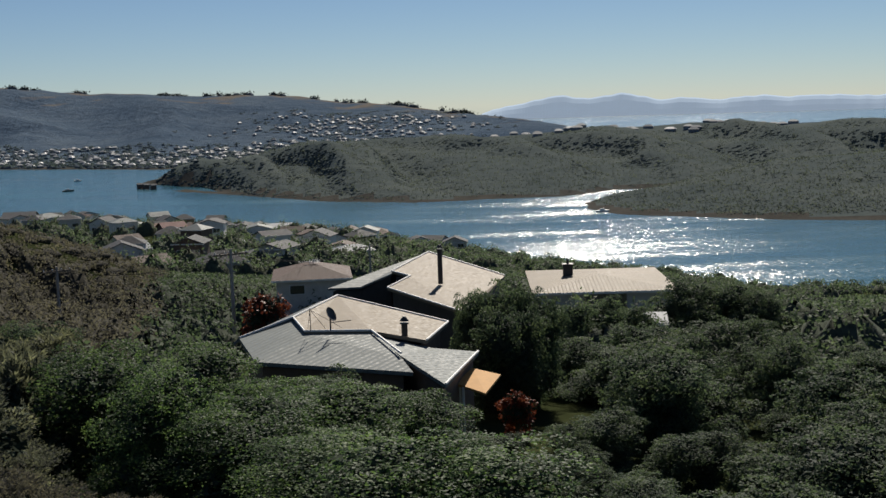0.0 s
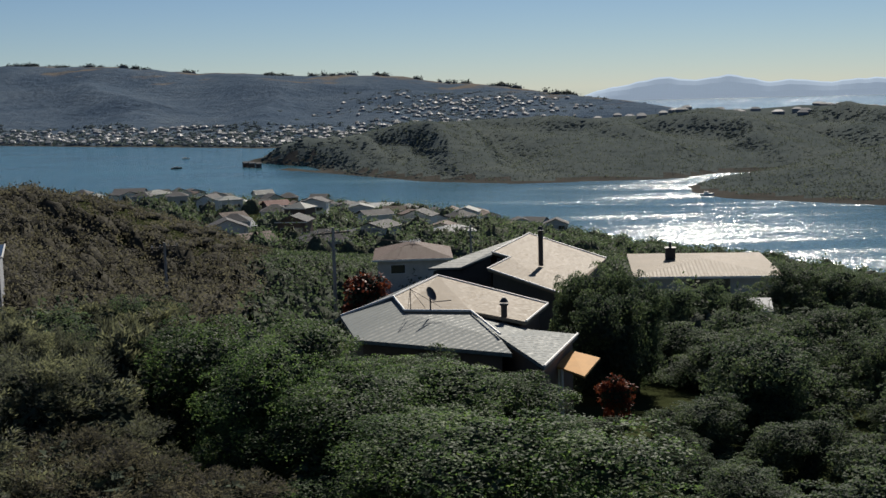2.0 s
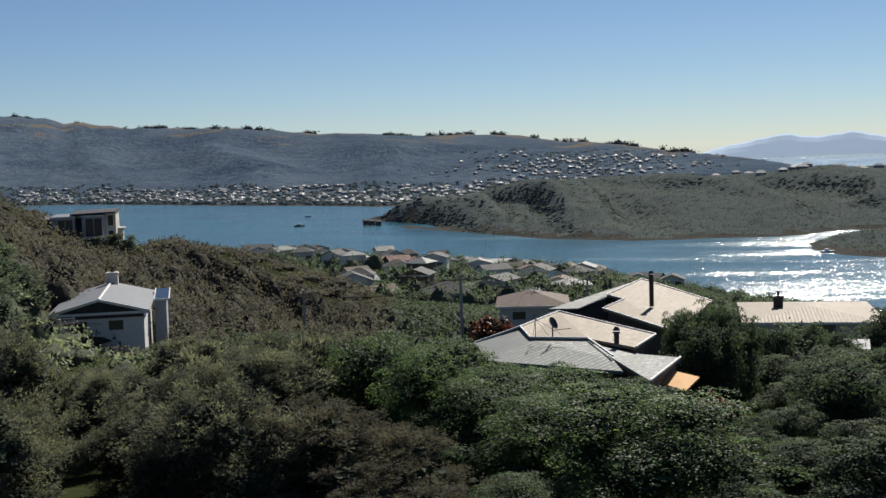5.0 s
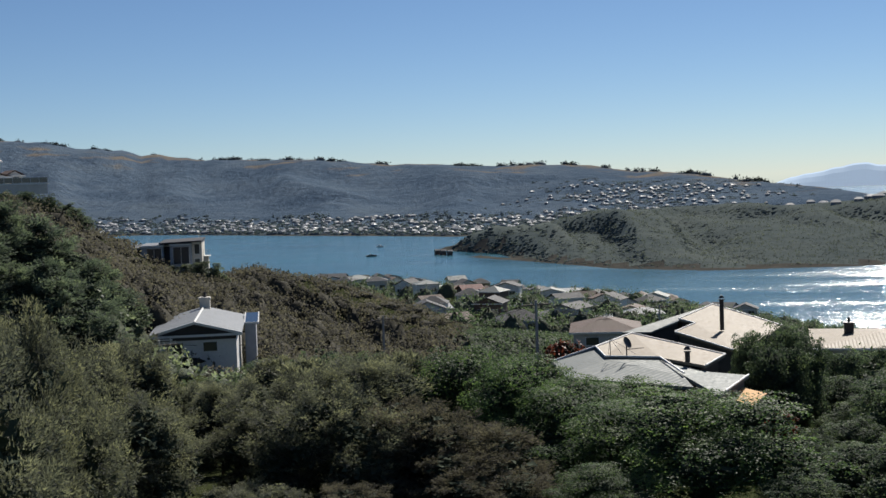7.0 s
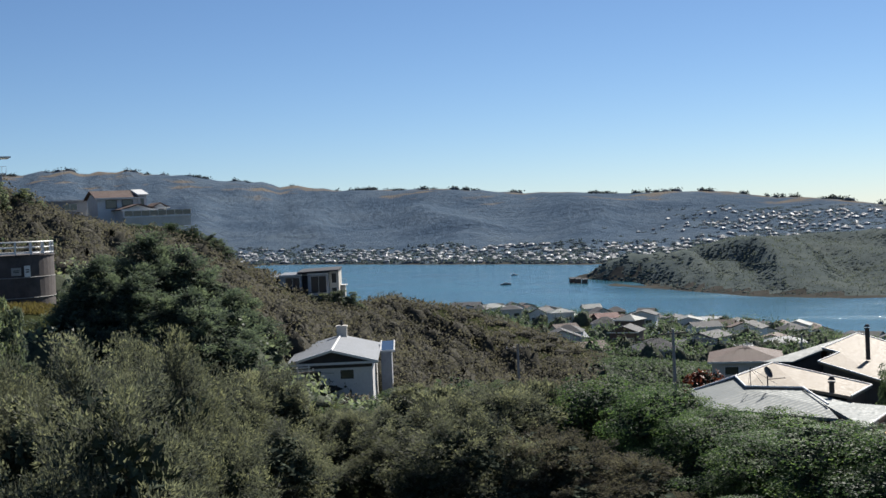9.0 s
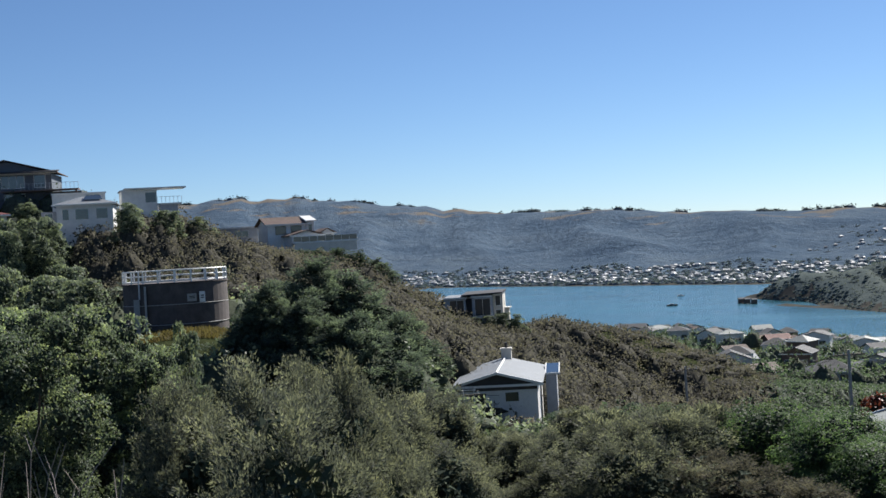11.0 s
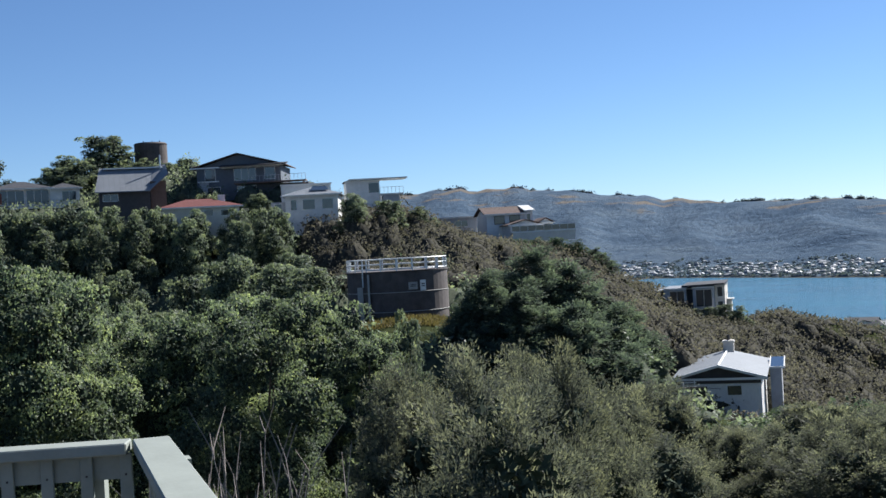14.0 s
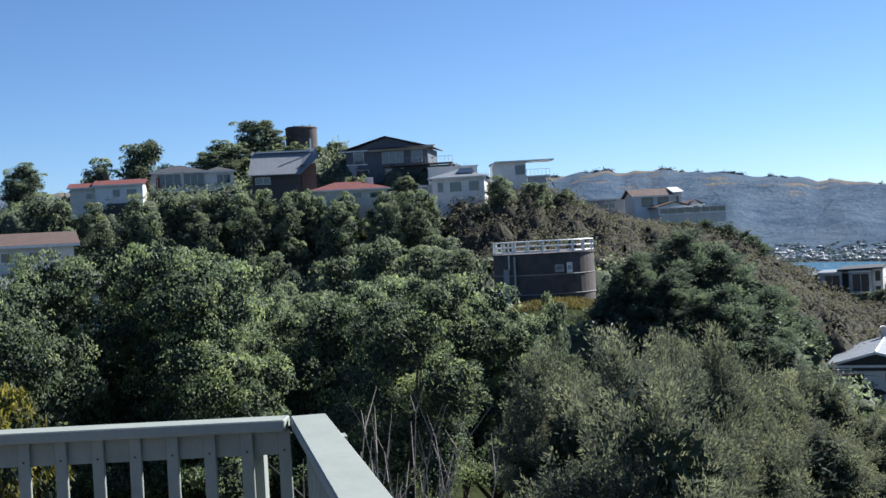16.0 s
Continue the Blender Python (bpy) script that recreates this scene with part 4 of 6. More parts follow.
def red_house():
    r = 176
    z0 = 55 + r * math.tan(radians(2.1))
    ob = house_at("house", -45.7, r, z0, "low pale house under a red metal hip roof", rot=6)
    block(ob, 10.4, 7, 1.5, "hip", 1.2, 0.5, WALL_CREAM, ROOF_RED, base=4)
    window(ob, 1.0, 0.7, 1.2, 0.8, -3.52)
    window(ob, 3.2, 0.7, 1.0, 0.8, -3.52)
    chimney(ob, 3.2, 0, 1.6, 3.3, 0.9, WALL_WHITE, pot=False)
    r2 = 192
    z2 = 55 + r2 * math.tan(radians(2.2))
    o2 = house_at("house", -56.0, r2, z2, "cream house with a red roof and a lower dark storey", rot=-5)
    block(o2, 6.8, 7, 3.6, "gable_x", 0.9, 0.4, WALL_WHITE, ROOF_RED, pose(1.4, 0, 0), base=3)
    block(o2, 4.2, 6, 3.4, "gable_x", 0.8, 0.4, WALL_CREAM, ROOF_RED, pose(-3.6, 0.3, 0), base=3)
    window(o2, 1.0, 2.4, 1.0, 1.1, -3.52)
    window(o2, 3.2, 2.4, 1.4, 1.1, -3.52)
    window(o2, -3.0, 2.2, 0.8, 0.8, -2.72)
    part("wall", boxed(-0.4, -4.4, -4, 4.6, -3.6, 0.9), WALL_DARK, o2)
    balustrade(o2, -0.4, 4.6, -4.3, 0.9)
    chimney(o2, -0.6, 0.5, 4.0, 5.4, 0.6, WALL_BROWN, pot=False)


red_house()


def glass_house():
    r = 202
    z0 = 55 + r * math.tan(radians(2.95))
    ob = house_at("house", -52.7, r, z0, "pale house with a long glazed front and dark hip roof", rot=5)
    block(ob, 8.2, 7, 2.7, "hip", 1.25, 0.5, WALL_CREAM, ROOF_DARK, pose(-1.6, 0, 0), base=3)
    block(ob, 4.4, 6, 2.6, "hip", 0.9, 0.45, WALL_WHITE, ROOF_DARK, pose(4.6, -0.6, 0), base=3)
    window(ob, -3.2, 1.4, 3.6, 2.1, -3.52)
    window(ob, 0.6, 1.4, 3.2, 2.1, -3.52)
    window(ob, 5.2, 1.5, 2.0, 1.3, -3.62)
    part("door", boxed(-5.2, -3.56, 0.1, -4.6, -3.5, 2.1), ROOF_RED, ob, "red door")
    part("deck", boxed(-4, -4.6, -0.4, 4, -3.52, -0.15), TRIM, ob)
    balustrade(ob, -4.0, 4, -4.5, -0.15, mat=GLASS)
    part("wall", boxed(-3.9, -4.4, -4, 3.9, -3.7, -0.4), WALL_DARK, ob)


glass_house()


def long_house():
    r = 112
    z0 = 55 + r * math.tan(radians(-0.1))
    ob = house_at("house", -60.6, r, z0, "long pale house with dark brown tiled roof", rot=2)
    block(ob, 11.0, 7, 1.7, "gable_x", 1.1, 0.5, WALL_CREAM, ROOF_BROWN, base=3.5)
    for x in (-2.0, 0.2, 2.4, 3.7):
        window(ob, x, 0.85, 1.0, 0.75, -3.52)
    part("roof", slab([(-6, -7.5, -1.6), (7.2, -7.5, -1.6), (7.2, -4.2, -0.5), (-6, -4.2, -0.5)], 0.12), ROOF_PALE, ob)
    part("wall", boxed(-5.8, -7.2, -6, 7.0, -4.3, -1.75), WALL_WHITE, ob)
    bm = tube(bmesh.new(), (3.2, -4.6, -0.6), (3.2, -4.6, 0.1), 0.03)
    part("dish_mount", bm, STEEL, ob)


long_house()


# ---- water tanks ----
def big_tank():
    c = at(-37.05, 0, 103)
    R, z0, z1 = 4.15, 49.2, 53.72
    ob = thing("water_tank", pose(c.x, c.y, z0, 0, 0, 37), "dark weathered round concrete water tank with white railing", "water tank")
    H = z1 - z0
    bm = bmesh.new()
    n = 48
    rings = []
    for z, rr in ((-2.5, R), (H - 3.3, R), (H - 3.26, R + 0.03), (H - 1.75, R + 0.03), (H - 1.72, R), (H - 0.12, R), (H - 0.1, R + 0.08), (H, R + 0.08), (H + 0.03, 0.0)):
        rings.append([bm.verts.new((rr * math.cos(2 * math.pi * i / n), rr * math.sin(2 * math.pi * i / n), z)) for i in range(n)] if rr else [bm.verts.new((0, 0, z))])
    for a, b in zip(rings[:-1], rings[1:]):
        for i in range(n):
            if len(b) == 1:
                bm.faces.new((a[i], a[(i + 1) % n], b[0]))
            else:
                bm.faces.new((a[i], a[(i + 1) % n], b[(i + 1) % n], b[i]))
    part("wall", bm, TANK_WALL, ob)
    for z in (H - 1.72, H - 3.28):
        bm = hoop(R + 0.035, z, 0.03, 48, 4)
        part("joint", bm, CONCRETE, ob, "pale leached joint line")
    # railing
    posts = 20
    for i in range(posts):
        a = 2 * math.pi * i / posts
        x, y = (R - 0.05) * math.cos(a), (R - 0.05) * math.sin(a)
        part("rail_post", boxed(x - 0.06, y - 0.06, H, x + 0.06, y + 0.06, H + 0.98), TRIM, ob)
    for z, t in ((0.96, 0.05), (0.55, 0.035), (0.12, 0.045)):
        bm = hoop(R - 0.05, H + z, t, 48, 5)
        part("rail", bm, TRIM, ob)
    # ladder casing and pipes, on the side that faces the deck
    for off, w, z_lo, z_hi in ((-3.0, 0.45, -2.0, H - 1.2), (-2.3, 0.16, -2.0, H - 0.2)):
        y = -math.sqrt((R + 0.1) ** 2 - off ** 2)
        part("ladder_casing", boxed(off - w / 2, y - 0.25, z_lo, off + w / 2, y, z_hi), CONCRETE, ob)
    part("pipe", tube(bmesh.new(), (-2.75, -math.sqrt(R * R - 2.75 ** 2) - 0.2, H - 1.2), (-2.75, -math.sqrt(R * R - 2.75 ** 2) - 0.2, H + 1.0), 0.06), STEEL, ob)
    for x, w, h, mat in ((1.25, 0.75, 0.6, CONCRETE), (2.05, 0.5, 0.85, TRIM)):
        y = -math.sqrt((R + 0.06) ** 2 - x * x)
        sg = part("sign", boxed(-w / 2, -0.03, -h / 2, w / 2, 0.0, h / 2), mat, ob, "small pale notice board")
        sg.matrix_basis = pose(x, y - 0.03, H - 1.25, 0, 0, math.degrees(math.asin(x / R)))
        for k in (-0.12, 0.08):
            part("text_bar", boxed(-w * 0.3, -0.036, k * h, w * 0.3, -0.031, (k + 0.1) * h), DARK_METAL, sg)


big_tank()
c = at(-47.62, 0, 226)
tt = thing("water_tank", pose(c.x, c.y, 55 + 226 * math.tan(radians(5.2)) - 0.9, 0, 0, 47), "round dark tank on the hilltop among trees", "water tank")
bm = bmesh.new()
bmesh.ops.create_cone(bm, cap_ends=True, segments=32, radius1=2.85, radius2=2.85, depth=6)
bm.transform(pose(0, 0, -0.7))
part("wall", bm, TANK_WALL, tt)
bm = bmesh.new()
bmesh.ops.create_cone(bm, cap_ends=True, segments=32, radius1=2.95, radius2=2.7, depth=0.25)
bm.transform(pose(0, 0, 2.4))
part("lid", bm, TANK_WALL, tt)
for x in (-1.2, 0.3, 1.6):
    part("vent", tube(bmesh.new(), (x, 0, 2.5), (x, 0, 3.0), 0.06), DARK_METAL, tt)

# ---- the deck with its railing ----
def deck():
    C = Vector((-3.787, 3.345, 0))
    u, v = Vector((-0.758, -0.651, 0)), Vector((0.802, -0.598, 0))
    floor = EYE - 1.665
    ob = thing("deck_railing", Matrix.Translation((C.x, C.y, floor)), "grey-green painted timber deck railing with flat cap", "railing")
    W = 0.145

    def frame_of(d, inner):
        """Axes of one run: along d, with its inner side towards the deck."""
        side = Vector((-d.y, d.x, 0))
        if side.dot(inner) < 0:
            side = -side
        return side
    for d, other, length, first in ((u, v, 3.6, True), (v, u, 6.4, False)):
        s = frame_of(d, other)
        m = Matrix((( d.x, s.x, 0, 0), (d.y, s.y, 0, 0), (0, 0, 1, 0), (0, 0, 0, 1)))
        start = 0.0 if not first else W * 1.02
        bm = boxed(start, 0.0, 0.955, length, W, 1.0, bevel=0.005)
        bm.transform(m)
        part("rail_cap", bm, RAIL_PAINT, ob)
        bm = boxed(start, 0.045, 0.855, length, 0.075, 0.952)
        bm.transform(m)
        part("top_rail", bm, RAIL_PAINT, ob)
        bm = boxed(start, 0.045, 0.08, length, 0.075, 0.18)
        bm.transform(m)
        part("bottom_rail", bm, RAIL_PAINT, ob)
        x = 0.16
        k = 0
        while x < length - 0.05:
            w = 0.048
            bm = boxed(x - w / 2, 0.078, 0.06, x + w / 2, 0.098, 0.953, bevel=0.003)
            bm.transform(m)
            bl = part("baluster", bm, RAIL_PAINT, ob)
            nail = tube(bmesh.new(), (x, 0.096, 0.875), (x, 0.1005, 0.875), 0.005, sides=6)
            nail.transform(m)
            part("nail", nail, DARK_METAL, bl)
            x += 0.150
            k += 1
        for px in (0.30, 2.2) if first else (0.30, 2.2, 4.2, 6.2):
            bm = boxed(px - 0.045, -0.045, -3.6, px + 0.045, 0.043, 0.952)
            bm.transform(m)
            part("post", bm, RAIL_PAINT, ob)
    fl = thing("deck", Matrix.Translation((C.x, C.y, floor)), "weathered timber deck boards", "deck")
    inner = (u + v).normalized()
    for k in range(53):
        a = u * 0.02 + v * (0.02 + 0.122 * k)
        q = [a, a + u * 4.2, a + u * 4.2 + v * 0.116, a + v * 0.116]
        part("board", slab([Vector((p.x, p.y, 0)) for p in q], 0.03), WOOD, fl)
    part("joist", slab([Vector((p.x, p.y, -0.032)) for p in (u * 0.1 + v * 0.1, u * 4.1 + v * 0.1, u * 4.1 + v * 6.4, u * 0.1 + v * 6.4)], 0.14), WOOD, fl)
    for a, b in ((0.3, 0.3), (3.8, 0.3), (0.3, 6.1), (3.8, 6.1)):
        p = u * a + v * b
        part("deck_post", boxed(p.x - 0.06, p.y - 0.06, -5.5, p.x + 0.06, p.y + 0.06, -0.18), WOOD, fl)


deck()


# ---- plants ----
def unit(v):
    return v / np.maximum(np.linalg.norm(v, axis=-1, keepdims=True), 1e-9)


def leaf_quads(pos, axis, normal, length, width):
    """Pointed leaves: base, two sides, tip; slightly folded."""
    side = unit(np.cross(axis, normal))
    nrm = np.cross(side, axis)
    mid = pos + axis * length[:, None] * 0.5 - nrm * (width * 0.25)[:, None]
    v = np.stack([pos, mid + side * width[:, None] * 0.5, pos + axis * length[:, None], mid - side * width[:, None] * 0.5], 1)
    return v.reshape(-1, 3)


def dome(cx, cy, cz, rx, ry, rz, nu=10, nv=6, rng=None):
    """A lumpy closed body."""
    u = np.linspace(0, 2 * np.pi, nu, endpoint=False)
    w = np.linspace(-0.75, 1.42, nv)
    U, W = np.meshgrid(u, w)
    k = 1 + (rng.uniform(-0.2, 0.2, U.shape) if rng is not None else 0)
    v = np.stack([cx + rx * k * np.cos(U) * np.cos(W), cy + ry * k * np.sin(U) * np.cos(W), cz + rz * k * np.sin(W)], -1).reshape(-1, 3)
    i = np.arange(nu * nv).reshape(nv, nu)
    f = np.stack([i[:-1], np.roll(i, -1, 1)[:-1], np.roll(i, -1, 1)[1:], i[1:]], -1).reshape(-1, 4)
    return v, f


def crown_mesh(name, seed, lobes, n, length, width, style="pads", core=0.7, plume=(0.5, 0.16, 70)):
    """Foliage round the lobes, over dark inner flakes that paint in the crown's shade. pads: leafy clumps; plume:
    upright feathery shoots.
    """
    rng = np.random.RandomState(seed)
    L = np.array(lobes, float)
    area = (L[:, 3] * L[:, 4] * L[:, 5]) ** (2 / 3)
    share = area / area.sum()
    if style == "plume":
        # sprays of seven shoots fan out from points within the lobes
        size, thick, per = plume
        groups = n // (per * 7)
        m = groups * 7
        gw = rng.choice(len(L), groups, p=share)
        gd = unit(rng.normal(size=(groups, 3)) + np.where(rng.uniform(size=(groups, 1)) < 0.6, 0.8, 0.0) * np.array((0, 0, 1.0)))
        gp = L[gw, :3] + gd * L[gw, 3:] * rng.uniform(0.45, 0.9, (groups, 1))
        which = np.repeat(np.arange(groups), 7)
        tp = gp[which] + rng.normal(size=(m, 3)) * 0.05
        ta = unit(gd[which] * 0.8 + rng.normal(size=(m, 3)) * 0.38 + (0, 0, 0.65))
        k = np.repeat(np.arange(m), per)
        s = rng.uniform(0, 1, len(k)) ** 0.8
        tl = (size * rng.uniform(0.6, 1.5, m))[k]
        side = unit(np.cross(ta[k], rng.normal(size=(len(k), 3))))
        rad = thick * (0.25 + np.sin(np.pi * np.clip(s * 0.95 + 0.05, 0, 1))) * rng.uniform(0.2, 1.0, len(k)) * (tl / size)
        pos = tp[k] + ta[k] * (s * tl)[:, None] + side * rad[:, None]
        axis = unit(ta[k] + side * 0.7 + rng.normal(size=(len(k), 3)) * 0.25)
        normal = unit(rng.normal(size=(len(k), 3)))
        leaf_tone = np.clip(0.75 * s ** 1.6 + 0.45 * rng.uniform(-0.5, 1, groups)[which][k], 0, 1)
    else:
        # clumps sit on the lobes, mostly on their upper, outer sides
        clumps = max(10, n // 110)
        cw = rng.choice(len(L), clumps, p=share)
        cd = unit(rng.normal(size=(clumps, 3)) + (0, 0, 0.45))
        cp = L[cw, :3] + cd * L[cw, 3:] * rng.uniform(0.72, 1.05, (clumps, 1))
        cr = 0.40 * np.cbrt(L[cw, 3] * L[cw, 4] * L[cw, 5]) * rng.uniform(0.65, 1.4, clumps)
        which = rng.choice(clumps, n, p=cr ** 2 / (cr ** 2).sum())
        d = unit(rng.normal(size=(n, 3)) + cd[which] * 0.7 + (0, 0, 0.5))
        pos = cp[which] + d * cr[which, None] * (1, 1, 0.62) * rng.uniform(0.7, 1.05, (n, 1))
        # the rest fills the lobes' sides, deeper in
        inner = rng.uniform(size=n) < 0.34
        lw = rng.choice(len(L), n, p=share)
        di = unit(rng.normal(size=(n, 3)))
        pos = np.where(inner[:, None], L[lw, :3] + di * L[lw, 3:] * rng.uniform(0.62, 0.9, (n, 1)), pos)
        d = np.where(inner[:, None], di, d)
        normal = unit(d + rng.normal(size=(n, 3)) * 0.26 + (0, 0, 0.2))
        axis = unit(np.cross(normal, rng.normal(size=(n, 3))))
        axis = unit(axis + d * 0.45 + (0, 0, 0.1))
        # inner leaves toned down by half: crown shade put into their colour
        leaf_tone = np.clip(rng.uniform(0.1, 0.9, clumps)[which] + rng.uniform(-0.2, 0.2, n), 0, 1) * np.where(inner, 0.5, 1.0)
    m = len(pos)
    ll, ww = length * rng.uniform(0.65, 1.3, m), width * rng.uniform(0.7, 1.25, m)
    if style == "plume":
        side = unit(np.cross(axis, normal)) * (ww * 0.5)[:, None]
        v = np.stack([pos - side, pos + side, pos + axis * ll[:, None]], 1).reshape(-1, 3)
        f = np.arange(m * 3).reshape(m, 3)
    else:
        v = leaf_quads(pos, axis, normal, ll, ww)
        q = np.arange(m * 4).reshape(m, 4)
        f = np.concatenate([q[:, (0, 1, 2)], q[:, (0, 2, 3)]])
    mats = [np.zeros(len(f), int)]
    vs, fs, base = [v], [f], len(v)
    # dark twig-like flakes inside each lobe: the shade between leaves put into colour
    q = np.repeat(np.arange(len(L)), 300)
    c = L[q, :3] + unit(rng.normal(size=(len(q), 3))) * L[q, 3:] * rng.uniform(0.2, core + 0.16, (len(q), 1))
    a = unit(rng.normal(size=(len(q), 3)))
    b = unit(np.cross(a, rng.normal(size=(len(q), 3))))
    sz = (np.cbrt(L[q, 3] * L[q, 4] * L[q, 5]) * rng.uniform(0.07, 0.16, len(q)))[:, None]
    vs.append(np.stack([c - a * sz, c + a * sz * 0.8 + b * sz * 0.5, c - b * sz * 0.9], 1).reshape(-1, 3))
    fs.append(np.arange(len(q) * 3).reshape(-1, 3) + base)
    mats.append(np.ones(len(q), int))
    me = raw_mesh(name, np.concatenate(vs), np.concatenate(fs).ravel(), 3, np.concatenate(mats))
    return set_growth(me, np.repeat(leaf_tone, 3 if style == "plume" else 4))


def random_lobes(seed, count, radius, z0, z1, size, flat=0.8):
    """Clumps of a crown: wide and many low down, few at the top, of uneven size."""
    rng = np.random.RandomState(seed)
    out = []
    for i in range(count):
        f = ((i + rng.uniform(0, 1)) / count) ** 0.85
        z = z0 + (z1 - z0) * f
        spread = radius * math.sqrt(max(0.06, 1 - (f * 0.95) ** 2)) * rng.uniform(0.8, 1.15)
        a = i * 2.4 + rng.uniform(-0.7, 0.7)
        rr = spread * rng.uniform(0.35, 0.95)
        s = size * rng.uniform(0.6, 1.4)
        out.append((rr * math.cos(a), rr * math.sin(a), z, s * rng.uniform(0.85, 1.25), s, s * flat * rng.uniform(0.8, 1.2)))
    out.append((0, 0, z0 + (z1 - z0) * 0.3, radius * 0.5, radius * 0.5, (z1 - z0) * 0.32))
    return out


def trunk_mesh(name, lobes, r, seed, forks=5):
    rng = random.Random(seed)
    bm = bmesh.new()
    top = Vector((0, 0, min(l[2] for l in lobes)))
    pts = [Vector((0, 0, -1.2)), Vector((rng.uniform(-0.05, 0.05), rng.uniform(-0.05, 0.05), top.z * 0.5)), top]
    for a, b, r0, r1 in ((pts[0], pts[1], r, r * 0.8), (pts[1], pts[2], r * 0.8, r * 0.6)):
        tube(bm, a, b, r0, r1, 7)
    for l in lobes[:: max(1, len(lobes) // forks)]:
        mid = (pts[1] + Vector(l[:3])) / 2 + Vector((0, 0, 0.15))
        tube(bm, pts[1], mid, r * 0.55, r * 0.35, 6)
        tube(bm, mid, Vector(l[:3]), r * 0.35, r * 0.12, 6)
    me = bpy.data.meshes.new(name)
    bm.to_mesh(me)
    bm.free()
    me.materials.append(BARK)
    return me


class Kind:
    """A kind of plant: some crowns and trunks, each built once, 1:1 in metres, height H and radius R."""
    def __init__(self, name, label, category, leaf_mat, H, R, lobes, n, length, width, style, seeds, group, trunk_r=0.1, core=0.6, plume=(0.5, 0.16, 70)):
        self.name, self.label, self.category, self.group, self.H, self.R = name, label, category, group, H, R
        self.sets = []
        for s in seeds:
            lb = lobes(s)
            cm = crown_mesh("crown", s, lb, n, length, width, style, core, plume)
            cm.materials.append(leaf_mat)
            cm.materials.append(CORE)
            top = max(v.co.z for v in cm.vertices)
            self.sets.append((cm, trunk_mesh("trunk", lb, trunk_r, s), top))

    def put(self, x, y, z, height, wide=None, turn=None, which=None, label=None):
        rng = PLANT_RNG
        crown, trunk, top = self.sets[rng.randrange(len(self.sets)) if which is None else which]
        sz = height / top
        sx = (wide / (2 * self.R)) if wide else sz
        ob = thing(self.name, pose(x, y, z, 0, 0, rng.uniform(0, 360) if turn is None else turn) @ Matrix.Diagonal((sx, sx, sz, 1)), label or self.label, self.category, self.group)
        part("trunk", trunk, None, ob)
        part("crown", crown, None, ob)
        return ob


PLANT_RNG = random.Random(7)
GLOSSY_BUSH = Kind("glossy_shrub", "dense evergreen shrub with glossy bright green leaves", "shrub", GLOSSY, 4.0, 1.9,
                   lambda s: random_lobes(s, 13, 1.5, 0.5, 3.3, 0.62, 0.9), 32000, 0.052, 0.034, "pads", (1, 2, 3), "glossy shrubs below the deck", core=0.6)
FEATHER_BUSH = Kind("tea_tree_bush", "feathery olive-green tea-tree bush with fine upright twigs", "bush", FEATHERY, 4.0, 2.0,
                    lambda s: random_lobes(s, 10, 1.5, 0.6, 3.2, 0.66, 0.95), 58000, 0.055, 0.022, "plume", (11, 12, 13), "tea-tree bushes below the deck", core=0.62, plume=(0.42, 0.13, 75))
FAR_FEATHER = Kind("tea_tree_bush", "tall feathery tea-tree with wispy upswept shoots", "bush", FEATHERY, 6.0, 2.6,
                   lambda s: random_lobes(s, 14, 1.9, 0.8, 4.6, 0.85, 1.0), 40000, 0.085, 0.034, "plume", (17, 18, 19), "tea-tree bushes on the slope", core=0.62, plume=(0.55, 0.17, 44))
FAR_BROWN = Kind("tea_tree_bush", "brownish tea-tree bush on the slope", "bush", BROWNISH, 4.5, 2.2,
                 lambda s: random_lobes(s, 12, 1.6, 0.6, 3.5, 0.75, 1.0), 36000, 0.075, 0.026, "plume", (27, 28), "tea-tree bushes on the slope", core=0.62, plume=(0.42, 0.13, 44))
NEAR_TREE = Kind("broadleaf_tree", "broadleaf tree with clumped small leaves and dark gaps", "tree", SUNLEAF, 8.0, 3.4,
                 lambda s: random_lobes(s, 38, 2.9, 2.0, 7.3, 0.78, 0.62), 27000, 0.092, 0.055, "pads", (24, 25, 26), "broadleaf trees on the slope", 0.17, core=0.55)
GREEN_TREE = Kind("broadleaf_tree", "rounded broadleaf tree with layered green foliage", "tree", MIDLEAF, 6.0, 3.0,
                  lambda s: random_lobes(s, 16, 2.3, 1.2, 5.2, 0.95, 0.75), 6500, 0.19, 0.11, "pads", (21, 22, 23), "broadleaf trees on the slope", 0.16, core=0.58)
ROUND_SHRUB = Kind("round_shrub", "dense rounded shrub with small dark green leaves", "shrub", DARKLEAF, 3.3, 2.1,
                   lambda s: random_lobes(s, 12, 1.5, 0.35, 2.7, 0.72, 0.85), 17000, 0.082, 0.05, "pads", (31, 32, 33), "rounded garden shrubs", core=0.6)
GREY_SHRUB = Kind("grey_green_shrub", "twiggy grey-green coastal shrub", "shrub", FEATHERY, 3.4, 1.9,
                  lambda s: random_lobes(s, 10, 1.4, 0.6, 2.6, 0.72, 0.9), 11000, 0.15, 0.05, "plume", (41, 42, 43), "grey-green shrubs on the slope", core=0.6, plume=(0.42, 0.11, 30))
